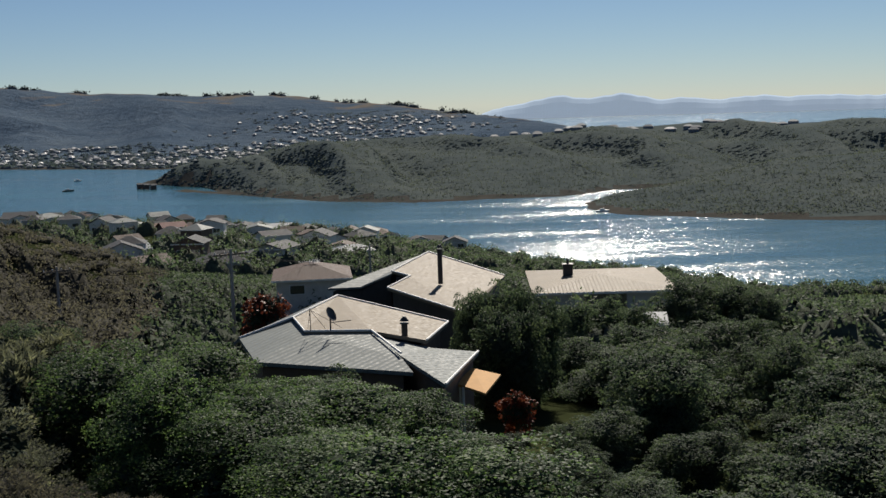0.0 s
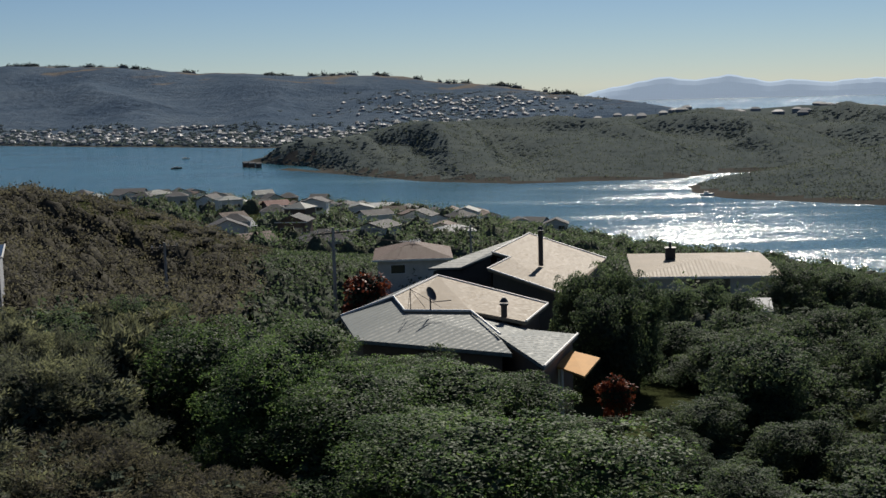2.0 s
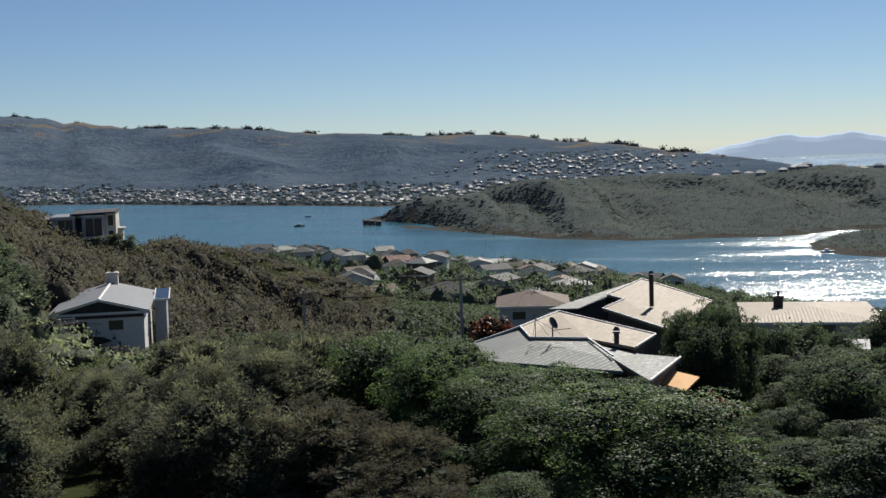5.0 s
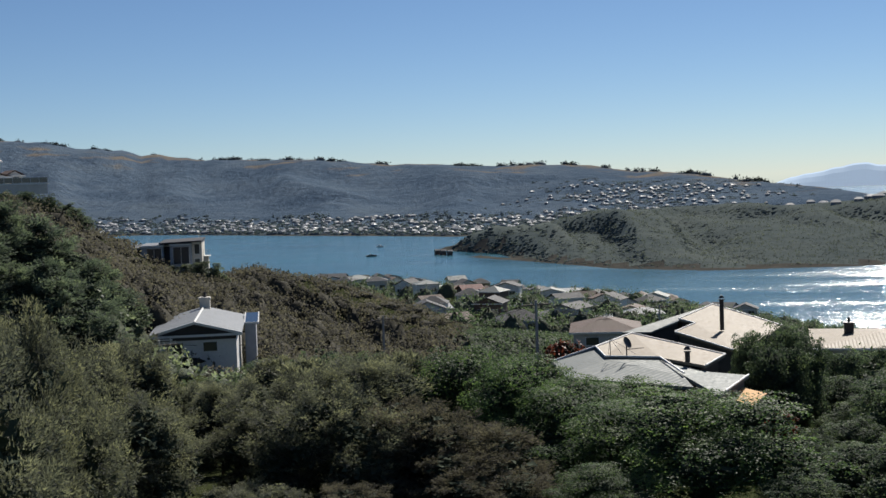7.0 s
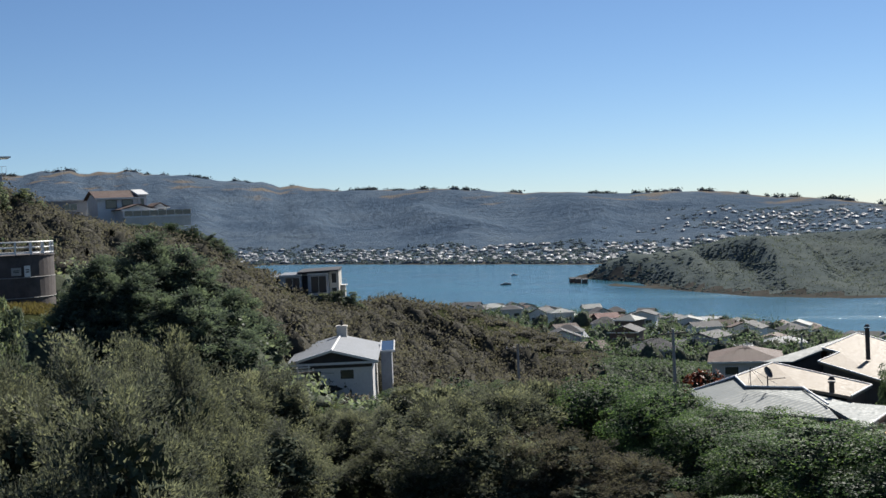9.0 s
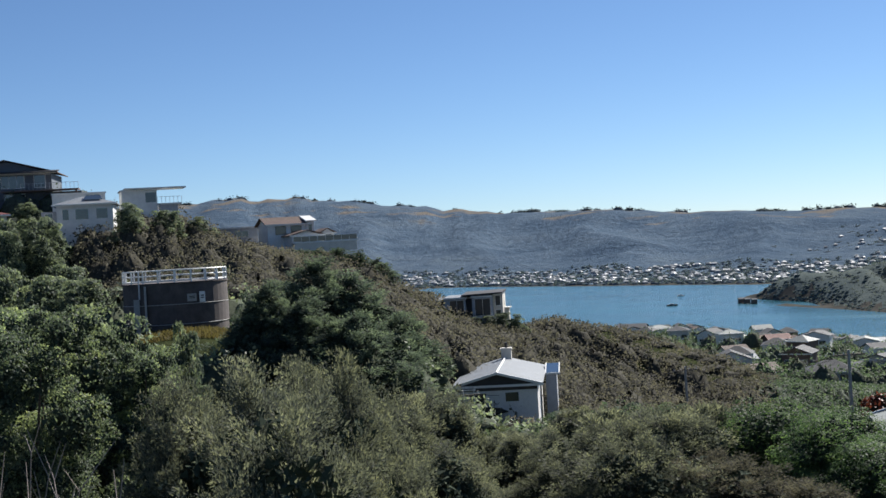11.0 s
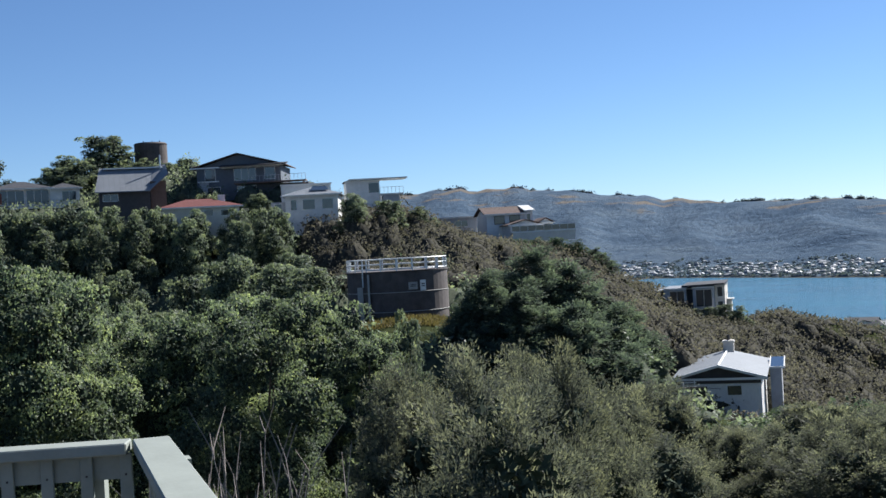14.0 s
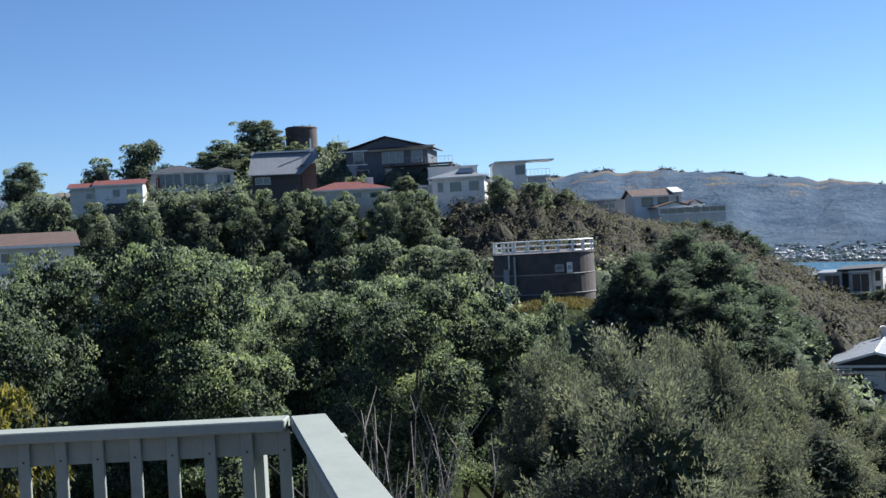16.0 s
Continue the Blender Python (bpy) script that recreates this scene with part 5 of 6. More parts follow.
CONIFER = Kind("conifer", "broad dark macrocarpa with upswept sprays", "tree", CONIFER_LEAF, 9.0, 3.6,
               lambda s: [(2.6 * (1 - f) ** 0.8 * math.cos(i * 2.4 + s), 2.6 * (1 - f) ** 0.8 * math.sin(i * 2.4 + s), 1.0 + 7.2 * f, 1.5 * (1 - f) + 0.5, 1.5 * (1 - f) + 0.5, 1.3 * (1 - f) + 0.7) for i, f in enumerate(np.linspace(0, 1, 24))] + [(0, 0, 3.5, 1.8, 1.8, 3.4)],
               30000, 0.24, 0.07, "plume", (51, 52), "dark conifers beside the tank", 0.25, core=0.62, plume=(0.8, 0.20, 26))


def ceiling(az, table):
    xs = table[::2]
    ys = table[1::2]
    return float(np.interp(az, xs, ys))


# bearing, elevation: how high the foliage reaches, seen from the deck
NEAR_TOPS = (-64, 0.9, -58, 1.0, -55, 0.3, -51, 0.1, -49.6, -1.2, -48.3, -2.0, -44.7, -1.2, -41, -1.7, -38, -2.95, -36.6, -3.7, -34.5, -3.6, -33, -3.4, -31, -3.9, -29, -4.9, -26, -5.9,
             -25.6, -7.0, -25.2, -8.0, -22, -8.2, -20.4, -8.0, -19.9, -7.3, -15.5, -7.15, -13.5, -7.2, -9.7, -6.9, -8, -7.5, -6.9, -8.15, -4, -8.75, -1.3, -9.1, 0.2, -9.8, 0.7, -10.9, 3, -11.2, 4.4, -10.6, 9, -10.6, 12, -10, 18, -9.6)
MID_TOPS = (-64, 1.3, -59, 1, -57.6, 1.8, -57, 3, -55.2, 2.4, -54.4, 3.3, -51, 3.3, -50, 3, -48.4, 2.9, -47, 2.65, -44, 2.6, -43.2, 2.9, -42, 2.45, -39.5, 2.05, -38.5, 2.6, -36, 2.3, -35, 1.5, -33, 0.7, -32, 0.45, -29.3, 0.1, -28.5, -0.2, -27.9, -0.8, -26.6, -2.4, -25, -3.4, -22, -3.6, -20.3, -3.1, -16.5, -4.8, -12.3, -6.5, -9, -6.6, -6, -7, -5, -7.5, 0, -8.3, 1.9, -8.2, 2.2, -7, 4.2, -7, 4.5, -7.7, 8, -7.8, 10, -7.4, 14, -7.5, 18, -7.8)

HILL_TOPS = (-64, 1.4, -58, 1.3, -54, 1.9, -50, 1.6, -46, 1.2, -43, 0.7, -40, 0.2)
RIGHT_TOPS = (3, -9.6, 5.2, -9.0, 8, -8.4, 9.6, -8.6, 11, -8.0, 14, -8.6, 16, -9.2, 19, -9.2)


def foot(az, r):
    p = at(az, 0, r)
    return p.x, p.y, ground_z(p.x, p.y)


def plant(kind, az, r, el=None, height=None, wide=None, **more):
    x, y, z = foot(az, r)
    h = height if height else EYE + r * math.tan(radians(el)) - z
    if h < 0.7:
        return None
    return kind.put(x, y, z - 0.05, h, wide or max(h * 0.95, 2.4), **more)


def rows_of(kind, az0, az1, r0, r1, step, drop, wide, seed, tops=NEAR_TOPS):
    """Fill a sector with plants, the outer rows just under the line of the foliage."""
    rng = random.Random(seed)
    r = r0
    while r <= r1:
        da = math.degrees(step / r)
        a = az0 + rng.uniform(0, da)
        while a <= az1:
            aa, rr = a + rng.uniform(-0.25, 0.25) * da, r + rng.uniform(-0.3, 0.3) * step
            el = ceiling(aa, tops) - rng.uniform(0, drop)
            k = kind if not isinstance(kind, tuple) else rng.choice(kind)
            x, y, z = foot(aa, rr)
            h = min(EYE + rr * math.tan(radians(el)) - z, 11.0)
            if h > 0.9:
                k.put(x, y, z - 0.05, h, max(min(wide * rng.uniform(0.85, 1.2), 2.1 * h), 0.7 * h, 2.6))
            a += da
        r += step * 0.9


# below the deck
rows_of(FEATHER_BUSH, -37.5, -26.5, 15, 28, 3.6, 2.2, 4.2, 1)
rows_of(FAR_FEATHER, -27.5, -12.6, 36, 52, 5.0, 2.2, 6.0, 21)
LOW_TOPS = (-64, -12.2, -10, -12.6, 20, -13.2)
rows_of(FAR_FEATHER, -27.0, -12.0, 31, 35, 4.2, 0.8, 4.6, 31, LOW_TOPS)
rows_of(FAR_BROWN, -15.5, -9.5, 33, 36, 4.2, 0.8, 4.6, 32, LOW_TOPS)
rows_of((GLOSSY_BUSH, ROUND_SHRUB), -10.0, 8.0, 33, 36, 4.4, 0.8, 5.0, 33, LOW_TOPS)
for az, r, el, wide in ((-12.3, 37.5, -9.7, 7.0), (-10.2, 38.5, -10.8, 6.0), (-13.9, 39.5, -9.3, 6.5), (-11.0, 35.5, -12.0, 6.0)):
    plant(FAR_BROWN, az, r, el, wide=wide)
rows_of(GLOSSY_BUSH, -9.4, 2.0, 38, 47, 5.0, 2.2, 7.0, 2)
rows_of(GLOSSY_BUSH, -12.6, 1.0, 49, 58, 4.4, 0.7, 6.8, 22)
rows_of(ROUND_SHRUB, -3.0, 1.6, 57, 62, 4.4, 0.6, 5.4, 3)
rows_of((GREY_SHRUB, FAR_FEATHER), -25.5, -12.5, 54, 66, 5.0, 0.5, 5.6, 4)
rows_of(FAR_FEATHER, -37.5, -26, 30, 60, 5.6, 1.6, 5.6, 5)
rows_of(ROUND_SHRUB, 2.2, 19.5, 38, 51, 4.4, 1.6, 7.2, 6)
rows_of(ROUND_SHRUB, 2.8, 18, 53, 66, 5.0, 1.2, 7.0, 13)
rows_of((GREY_SHRUB, ROUND_SHRUB), -26, -13, 68, 100, 7.0, 0.5, 7.0, 8)
rows_of(NEAR_TREE, -64, -38, 40, 60, 5.6, 1.8, 5.8, 9)
rows_of(GREEN_TREE, -64, -40.5, 70, 96, 7.0, 1.0, 7.6, 10)
rows_of(GREEN_TREE, -59, -41.5, 164, 173, 5.5, -0.35, 6.8, 12, MID_TOPS)
rows_of(GREEN_TREE, -62, -41, 112, 150, 8.0, 0.9, 8.5, 14, HILL_TOPS)
for az, r, el, wide in ((-54.6, 44, 0.9, 8.5), (-51.6, 46, 0.2, 7.5), (-57.6, 45, 0.8, 8), (-49.4, 50, -1.2, 5), (-61, 44, 0.5, 8), (-45.2, 47, -1.2, 8), (-42.3, 46, -1.3, 7.5), (-39.8, 48, -1.9, 6)):
    plant(NEAR_TREE, az, r, el, wide=wide, label="tall broadleaf tree with clumped sunlit foliage")
rows_of(ROUND_SHRUB, 5.2, 18.5, 60, 100, 6.4, 0.9, 7.0, 11, RIGHT_TOPS)
# single ones that stand out
for az, r, el, wide in ((2.3, 80, -6.5, 5.4), (3.3, 78, -6.7, 5.6), (1.7, 81, -6.9, 4.0), (2.9, 74, -7.4, 6.4), (4.0, 77, -7.2, 5.0)):
    plant(ROUND_SHRUB, az, r, el, wide=wide, label="tall dark tree shading the neighbour's house")
for az, r, el, wide in ((5.6, 100, -7.6, 6), (6.9, 104, -7.55, 6), (8.3, 100, -7.75, 6), (10.4, 112, -7.05, 8), (11.9, 112, -7.1, 8), (13.3, 110, -7.4, 7)):
    plant(ROUND_SHRUB, az, r, el, wide=wide, label="broad dark tree crown on the slope above the bay")
for az, r, el, wide in ((-33.2, 86, -0.75, 7.0), (-31.0, 92, 0.25, 10.0), (-29.4, 92, -0.5, 10.0), (-31.6, 85, -1.6, 9), (-27.6, 94, -2.3, 9), (-29.2, 84, -2.4, 9)):
    plant(CONIFER, az, r, el, wide=wide)
for az, r, el, wide in ((-54.6, 222, 5.0, 10), (-56.6, 222, 4.3, 8), (-59.6, 215, 4.2, 8), (-51.4, 225, 4.9, 8), (-49.5, 222, 5.75, 9), (-50.5, 215, 4.6, 8), (-48.2, 214, 4.8, 7), (-46.2, 225, 4.9, 6), (-47.9, 216, 5.0, 6),
                        (-45.2, 178, 3.4, 6), (-42.9, 190, 3.2, 6), (-38.9, 176, 3.0, 7), (-37.2, 180, 2.6, 7), (-35.9, 184, 2.2, 6), (-58.6, 170, 2.6, 9), (-50.8, 168, 2.6, 8), (-53.0, 170, 2.5, 9), (-46.9, 170, 2.5, 7)):
    plant(GREEN_TREE, az, r, el + (0.35 if az < -49 else 0.0), wide=wide * (1.5 if az < -49 else 1.0), label="leafy garden tree on the hilltop")
plant(CONIFER, -28.1, 178, -0.1, wide=7)
for az, el in ((-25.6, -2.95), (-25.0, -3.1), (-24.4, -3.05), (-23.8, -3.15), (-23.2, -3.1), (-22.6, -3.0), (-22.0, -3.1)):
    plant(GREEN_TREE, az, 177, el, wide=4.0, label="pale-leaved shrub before the modern house")
for az, el in ((-48.3, 4.8), (-47.5, 4.65), (-46.8, 4.75)):
    plant(GREEN_TREE, az, 218, el, wide=6, label="low leafy tree before the hilltop tank")
for az, el in ((-32.6, 0.55), (-31.7, 0.5), (-30.8, 0.5), (-29.9, 0.45), (-29.0, 0.3)):
    plant(ROUND_SHRUB, az, 177, el, wide=5.5, label="wind-shorn dark shrub below the ridge house")
# small tree in front of the tank, and a rusty shrub by the awning
plant(GREEN_TREE, -37.1, 62, -2.35, wide=3.4)
YELLOW_SHRUB = Kind("yellow_green_shrub", "yellow-green leafy shrub catching the sun", "shrub", GRASS_LEAF, 2.6, 1.4,
                    lambda s: random_lobes(s, 12, 1.0, 0.5, 2.1, 0.45, 0.8), 4500, 0.09, 0.055, "pads", (71,), "yellow shrubs")
plant(YELLOW_SHRUB, -60.6, 30, -4.9, wide=3.4)
plant(YELLOW_SHRUB, -62.6, 29, -4.4, wide=3.4)
RED_SHRUB = Kind("red_flowering_shrub", "shrub with rusty red flower heads", "shrub", REDLEAF, 2.2, 1.3,
                 lambda s: random_lobes(s, 8, 0.9, 0.6, 1.7, 0.5, 0.8), 1800, 0.14, 0.09, "pads", (61,), "red shrubs")
plant(RED_SHRUB, 3.0, 66, -10.35, wide=2.6)
plant(RED_SHRUB, -6.3, 118, -7.2, wide=7.0)


def scrub(name, label, mat, spots, quads, size, seed, inner=None, nu=6, nv=4):
    """Close scrub: many bushes in one mesh. spots: x, y, foot z, radius, height."""
    rng = np.random.RandomState(seed)
    vs, fs, ms, ys, base = [], [], [], [], 0
    for x, y, z, rad, h in spots:
        h = min(h, 1.6 * rad)
        d = unit(rng.normal(size=(quads, 3)) + (0, 0, 0.7))
        d[:, 2] = np.abs(d[:, 2])
        bumpy = 1 + 0.16 * np.sin(d[:, 0] * 5 + x) * np.cos(d[:, 1] * 5 + y)
        pos = np.array((x, y, z)) + d * (rad, rad, h) * (rng.uniform(0.82, 1.06, quads) * bumpy)[:, None]
        nrm = unit(d + rng.normal(size=(quads, 3)) * 0.45)
        axis = unit(np.cross(nrm, rng.normal(size=(quads, 3))) + d * 0.3)
        v = leaf_quads(pos, axis, nrm, size * rng.uniform(0.6, 1.4, quads), size * 0.55 * rng.uniform(0.7, 1.3, quads))
        vs.append(v)
        fs.append(np.arange(quads * 4).reshape(-1, 4) + base)
        ms.append(np.zeros(quads, int))
        base += len(v)
        # tone is higher on the bulges and lower in the hollows
        ys.append(np.repeat(np.clip(rng.uniform(0.1, 0.65) + 0.9 * (bumpy - 1) + rng.uniform(0, 0.16, quads), 0, 1), 4))
        cv, cf = dome(x, y, z - 0.2, rad * 0.74, rad * 0.74, h * 0.76, nu, nv, rng)
        ys.append(np.zeros(len(cv)))
        vs.append(cv)
        fs.append(cf + base)
        ms.append(np.ones(len(cf), int))
        base += len(cv)
    me = raw_mesh(name, np.concatenate(vs), np.concatenate(fs).ravel(), 4, np.concatenate(ms))
    set_growth(me, np.concatenate(ys))
    me.materials.append(mat)
    me.materials.append(inner or CORE)
    tagged(new(name, me), label, "scrub", kind="stuff")


def inside(p, keep_out):
    return any((p[0] - x) ** 2 + (p[1] - y) ** 2 < r * r for x, y, r in keep_out)


KEEP_OUT = [(o.location.x, o.location.y, 4.6) for o in bpy.data.objects if o.parent is None and o.get("category") in ("house", "shed", "water tank")]
rng = random.Random(5)
brown, dark, mid = [], [], []
r = 84.0
while r < 300:
    da = math.degrees(4.0 / r)
    a = -64.0
    while a < 17:
        aa, rr = a + rng.uniform(-0.4, 0.4) * da, r + rng.uniform(-1.4, 1.4)
        a += da
        p = at(aa, 0, rr)
        if (-40 < aa < -34.2 and 84 < rr < 105) or inside(p, KEEP_OUT) or (-8 < aa < 2.2 and 80 < rr < 142) or (3.8 < aa < 10.5 and 128 < rr < 150):
            continue
        z = ground_z(p.x, p.y)
        h = rng.uniform(2.2, 4.6) if rr < 150 or rr > 200 or aa > -28 else rng.uniform(3.0, 6.0)
        if rr < 172:
            top = ceiling(aa, MID_TOPS)
            if (-40 < aa < -34 and rr < 100) or (-25.6 < aa < -19.6 and rr < 112):
                top = ceiling(aa, NEAR_TOPS)
            h = min(h, EYE + rr * math.tan(radians(top)) - z)
        elif aa > -27 or rr < 198:
            h = min(h, EYE + rr * math.tan(radians(ceiling(aa, MID_TOPS) - 0.1)) - z)
        if h < -3:
            continue
        h = max(h, 0.9)
        n = noise.noise((p.x * 0.03, p.y * 0.03, 1.0))
        spot = (p.x, p.y, z - 0.2, rng.uniform(1.9, 3.9), h)
        if (-27 < aa < -11 and rr > 100) or (-41 < aa <= -27 and rr > 112 and n > -0.4):
            brown.append(spot)
        elif n > 0.0 and aa < -13:
            mid.append(spot)
        else:
            dark.append(spot)
    r += 3.5
scrub("scrub", "brown-green wind-shorn tea-tree scrub covering the spur", BROWNISH, [q for q in brown if math.hypot(q[0], q[1]) < 175], 230, 0.34, 1, BROWN_MASS, 12, 6)
scrub("scrub", "brown wind-shorn scrub on the far side of the spur", BROWNISH, [q for q in brown if math.hypot(q[0], q[1]) >= 175], 130, 0.46, 4, BROWN_MASS, 10, 5)
scrub("scrub", "mixed green scrub on the hillside", MIDLEAF, mid, 120, 0.42, 2, GREEN_MASS, 13, 7)
scrub("scrub", "dark green scrub on the hillside", DARKLEAF, dark, 120, 0.42, 3, DARK_MASS, 13, 7)


# ---- the suburb by the near shore ----
SUB = random.Random(21)
WALLS = (TRIM, WALL_CREAM, TRIM, WALL_BROWN, TRIM, WALL_GREY)
ROOFS = (ROOF_GREY, ROOF_DARK, ROOF_BROWN, ROOF_DARK, ROOF_GREY, ROOF_BROWN, ROOF_DARK, ROOF_DARK)
ROOF_WORD = {"grey_green_roofing": "grey-green", "charcoal_roofing": "charcoal", "pale_roofing": "pale", "brown_roofing": "brown", "cream_roofing": "cream", "red_roofing": "orange-red"}
WALL_WORD = {"white_trim": "white-painted", "white_boards": "white", "cream_wall": "cream", "grey_wall": "grey", "brown_boards": "brown"}


def suburb_house(az, r, w, d, h, roof, rh, wall, cover, rot):
    x, y, z = foot(az, r)
    ob = thing("house", pose(x, y, z, 0, 0, -az + rot), f"{WALL_WORD[wall.name]} suburban house with {ROOF_WORD[cover.name]} roof among trees", "house", "houses by the inlet")
    block(ob, w, d, h, roof, rh, 0.5, wall, cover, base=3)
    n = max(2, int(w / 3.4))
    for i in range(n):
        window(ob, -w / 2 + w * (i + 0.5) / n, h * 0.62, min(1.9, w / n * 0.55), 1.1, -d / 2 - 0.003)
        if h > 4.5:
            window(ob, -w / 2 + w * (i + 0.5) / n, h * 0.22, min(1.7, w / n * 0.5), 1.1, -d / 2 - 0.003)
    return ob


special = ((-11.15, 420, 9.5, 7, 3.2, "hip", 1.8, WALL_BROWN, ROOF_RED, 25), (-10.6, 400, 7, 6, 3.0, "gable_x", 1.5, WALL_BROWN, ROOF_RED, 20), (-6.1, 500, 10, 7, 3.0, "front", 1.4, WALL_WHITE, ROOF_PALE, 0),
           (-7.9, 330, 8.5, 6, 3.0, "hip", 1.2, WALL_GREY, ROOF_PALE, 15), (-12.1, 345, 7, 6, 2.6, "front", 1.0, WALL_GREY, ROOF_PALE, 10), (-15.7, 480, 9.5, 7, 5.0, "hip", 1.4, WALL_WHITE, ROOF_GREY, 30),
           (-16.8, 500, 11, 8, 5.0, "gable_x", 1.5, WALL_WHITE, ROOF_DARK, -10), (-4.0, 360, 9.5, 7, 4.4, "gable_y", 1.9, WALL_WHITE, ROOF_DARK, 20), (-2.9, 300, 9, 6, 2.6, "hip", 1.2, WALL_WHITE, ROOF_PALE, 8),
           (-1.9, 470, 9, 7, 3.2, "hip", 1.6, WALL_BROWN, ROOF_BROWN, 0))
placed = []
for row in special:
    suburb_house(*row)
    placed.append(at(row[0], 0, row[1]))
for r0 in (262, 288, 314, 342, 372, 404, 436, 468, 500, 530, 558):
    a = -20.0
    while a < -0.2:
        da = math.degrees(SUB.uniform(10.5, 18) / r0)
        a += da
        aa, rr = a, r0 + SUB.uniform(-14, 14)
        p = at(aa, 0, rr)
        if ground_z(p.x, p.y) < 4 or ground_z(p.x, p.y) > 34 or (aa < -13 and rr < 420) or (aa > -2.5 and rr < 380) or min((p - q).length for q in placed) < 10.2:
            continue
        placed.append(p)
        two = SUB.random() < 0.5
        suburb_house(aa, rr, SUB.uniform(5.8, 9.0), SUB.uniform(5.5, 7.0), 5.0 if two else 2.8, SUB.choice(("hip", "gable_x", "gable_y", "hip", "gable_y")), SUB.uniform(1.0, 2.0), SUB.choice(WALLS), SUB.choice(ROOFS), SUB.uniform(-40, 40))
spots_a, spots_b = [], []
for k in range(1500):
    aa, rr = SUB.uniform(-26, 1.5), SUB.uniform(235, 575)
    p = at(aa, 0, rr)
    z = ground_z(p.x, p.y)
    if z < 2 or min((p - q).length for q in placed) < 6.0:
        continue
    h = 3.0 + 5.0 * SUB.random() ** 1.5
    h = min(h, EYE + rr * math.tan(radians(ceiling(aa, (-24, -2.9, -19.5, -3.2, -15.2, -3.6, -12.7, -4.0, -6.3, -4.5, -3.3, -4.8, -0.6, -5.7, 2, -6.2)))) - z)
    if h > 1:
        (spots_a if k % 2 else spots_b).append((p.x, p.y, z - 0.3, SUB.uniform(2.2, 4.6), h))
for k in range(480):
    aa, rr = SUB.uniform(-1.5, 20), SUB.uniform(320, 470)
    p = at(aa, 0, rr)
    z = ground_z(p.x, p.y)
    if z > 1.5:
        (spots_a if k % 2 else spots_b).append((p.x, p.y, z - 0.3, SUB.uniform(2.0, 4.0), SUB.uniform(1.5, 3.5)))
for k in range(600):
    aa, rr = SUB.uniform(1.0, 22), SUB.uniform(150, 330)
    p = at(aa, 0, rr)
    z = ground_z(p.x, p.y)
    h = min(SUB.uniform(3, 6), EYE + rr * math.tan(radians(-8.4)) - z)
    if h > 0.8:
        (spots_a if k % 2 else spots_b).append((p.x, p.y, z - 0.3, SUB.uniform(2.4, 4.4), h))
scrub("garden_trees", "dark garden trees between the suburban houses", DARKLEAF, spots_a, 80, 0.7, 5, DARK_MASS, 9, 6)
scrub("garden_trees", "olive garden trees between the suburban houses", DARKLEAF, spots_b, 80, 0.7, 6, GREEN_MASS, 9, 6)

# ---- the headland's bush, and trees along the far ridge ----
spots = []
for k in range(33500):
    aa = SUB.uniform(-12.6, 22.5)
    rr = 600 + 640 * SUB.random() ** 1.3
    if rr > float(np.interp(aa, (-13, -8, 0, 6, 20), (1010, 1110, 1200, 1240, 1250))):
        continue
    p = at(aa, 0, rr)
    z = ground_z(p.x, p.y)
    if z < 0.9:
        continue
    spots.append((p.x, p.y, z - 1.0, SUB.uniform(2.4, 5.0), SUB.uniform(1.0, 1.7)))
# leaf colours take in the same haze as the scrub below them
scrub("headland_bush", "grey-green bush covering the headland across the water", leaf_material("headland_leaves", (0.062, 0.076, 0.074), (0.090, 0.104, 0.096), (0.130, 0.142, 0.122), 0.85, 0.1, 0.4), spots, 3, 1.3, 8, SCRUB, 6, 4)
spots = []
for k in range(260):
    aa = SUB.uniform(-38, 4.5)
    if noise.noise((aa * 0.8, 0.3, 9.0)) < -0.05:
        continue
    rr = 0
    best, bz = None, -99
    for rr in range(2200, 3600, 60):
        p = at(aa, 0, rr)
        e = (ground_z(p.x, p.y) - EYE) / rr
        if e > bz:
            best, bz = (p.x, p.y, ground_z(p.x, p.y)), e
    spots.append((best[0], best[1], best[2] - 2, SUB.uniform(6, 18), SUB.uniform(4, 10)))
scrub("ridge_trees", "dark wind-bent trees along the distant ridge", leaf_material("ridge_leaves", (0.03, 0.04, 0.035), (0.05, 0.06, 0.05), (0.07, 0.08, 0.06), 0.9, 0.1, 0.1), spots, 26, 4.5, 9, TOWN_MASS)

# ---- the town on the far shore ----
TOWN = random.Random(33)
# muted blue-grey walls and roofs: distance haze put into their colours
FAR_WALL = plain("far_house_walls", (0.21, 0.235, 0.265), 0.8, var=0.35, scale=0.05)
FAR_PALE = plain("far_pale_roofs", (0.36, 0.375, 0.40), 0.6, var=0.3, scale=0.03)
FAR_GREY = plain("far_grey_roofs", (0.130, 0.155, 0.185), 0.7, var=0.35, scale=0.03)


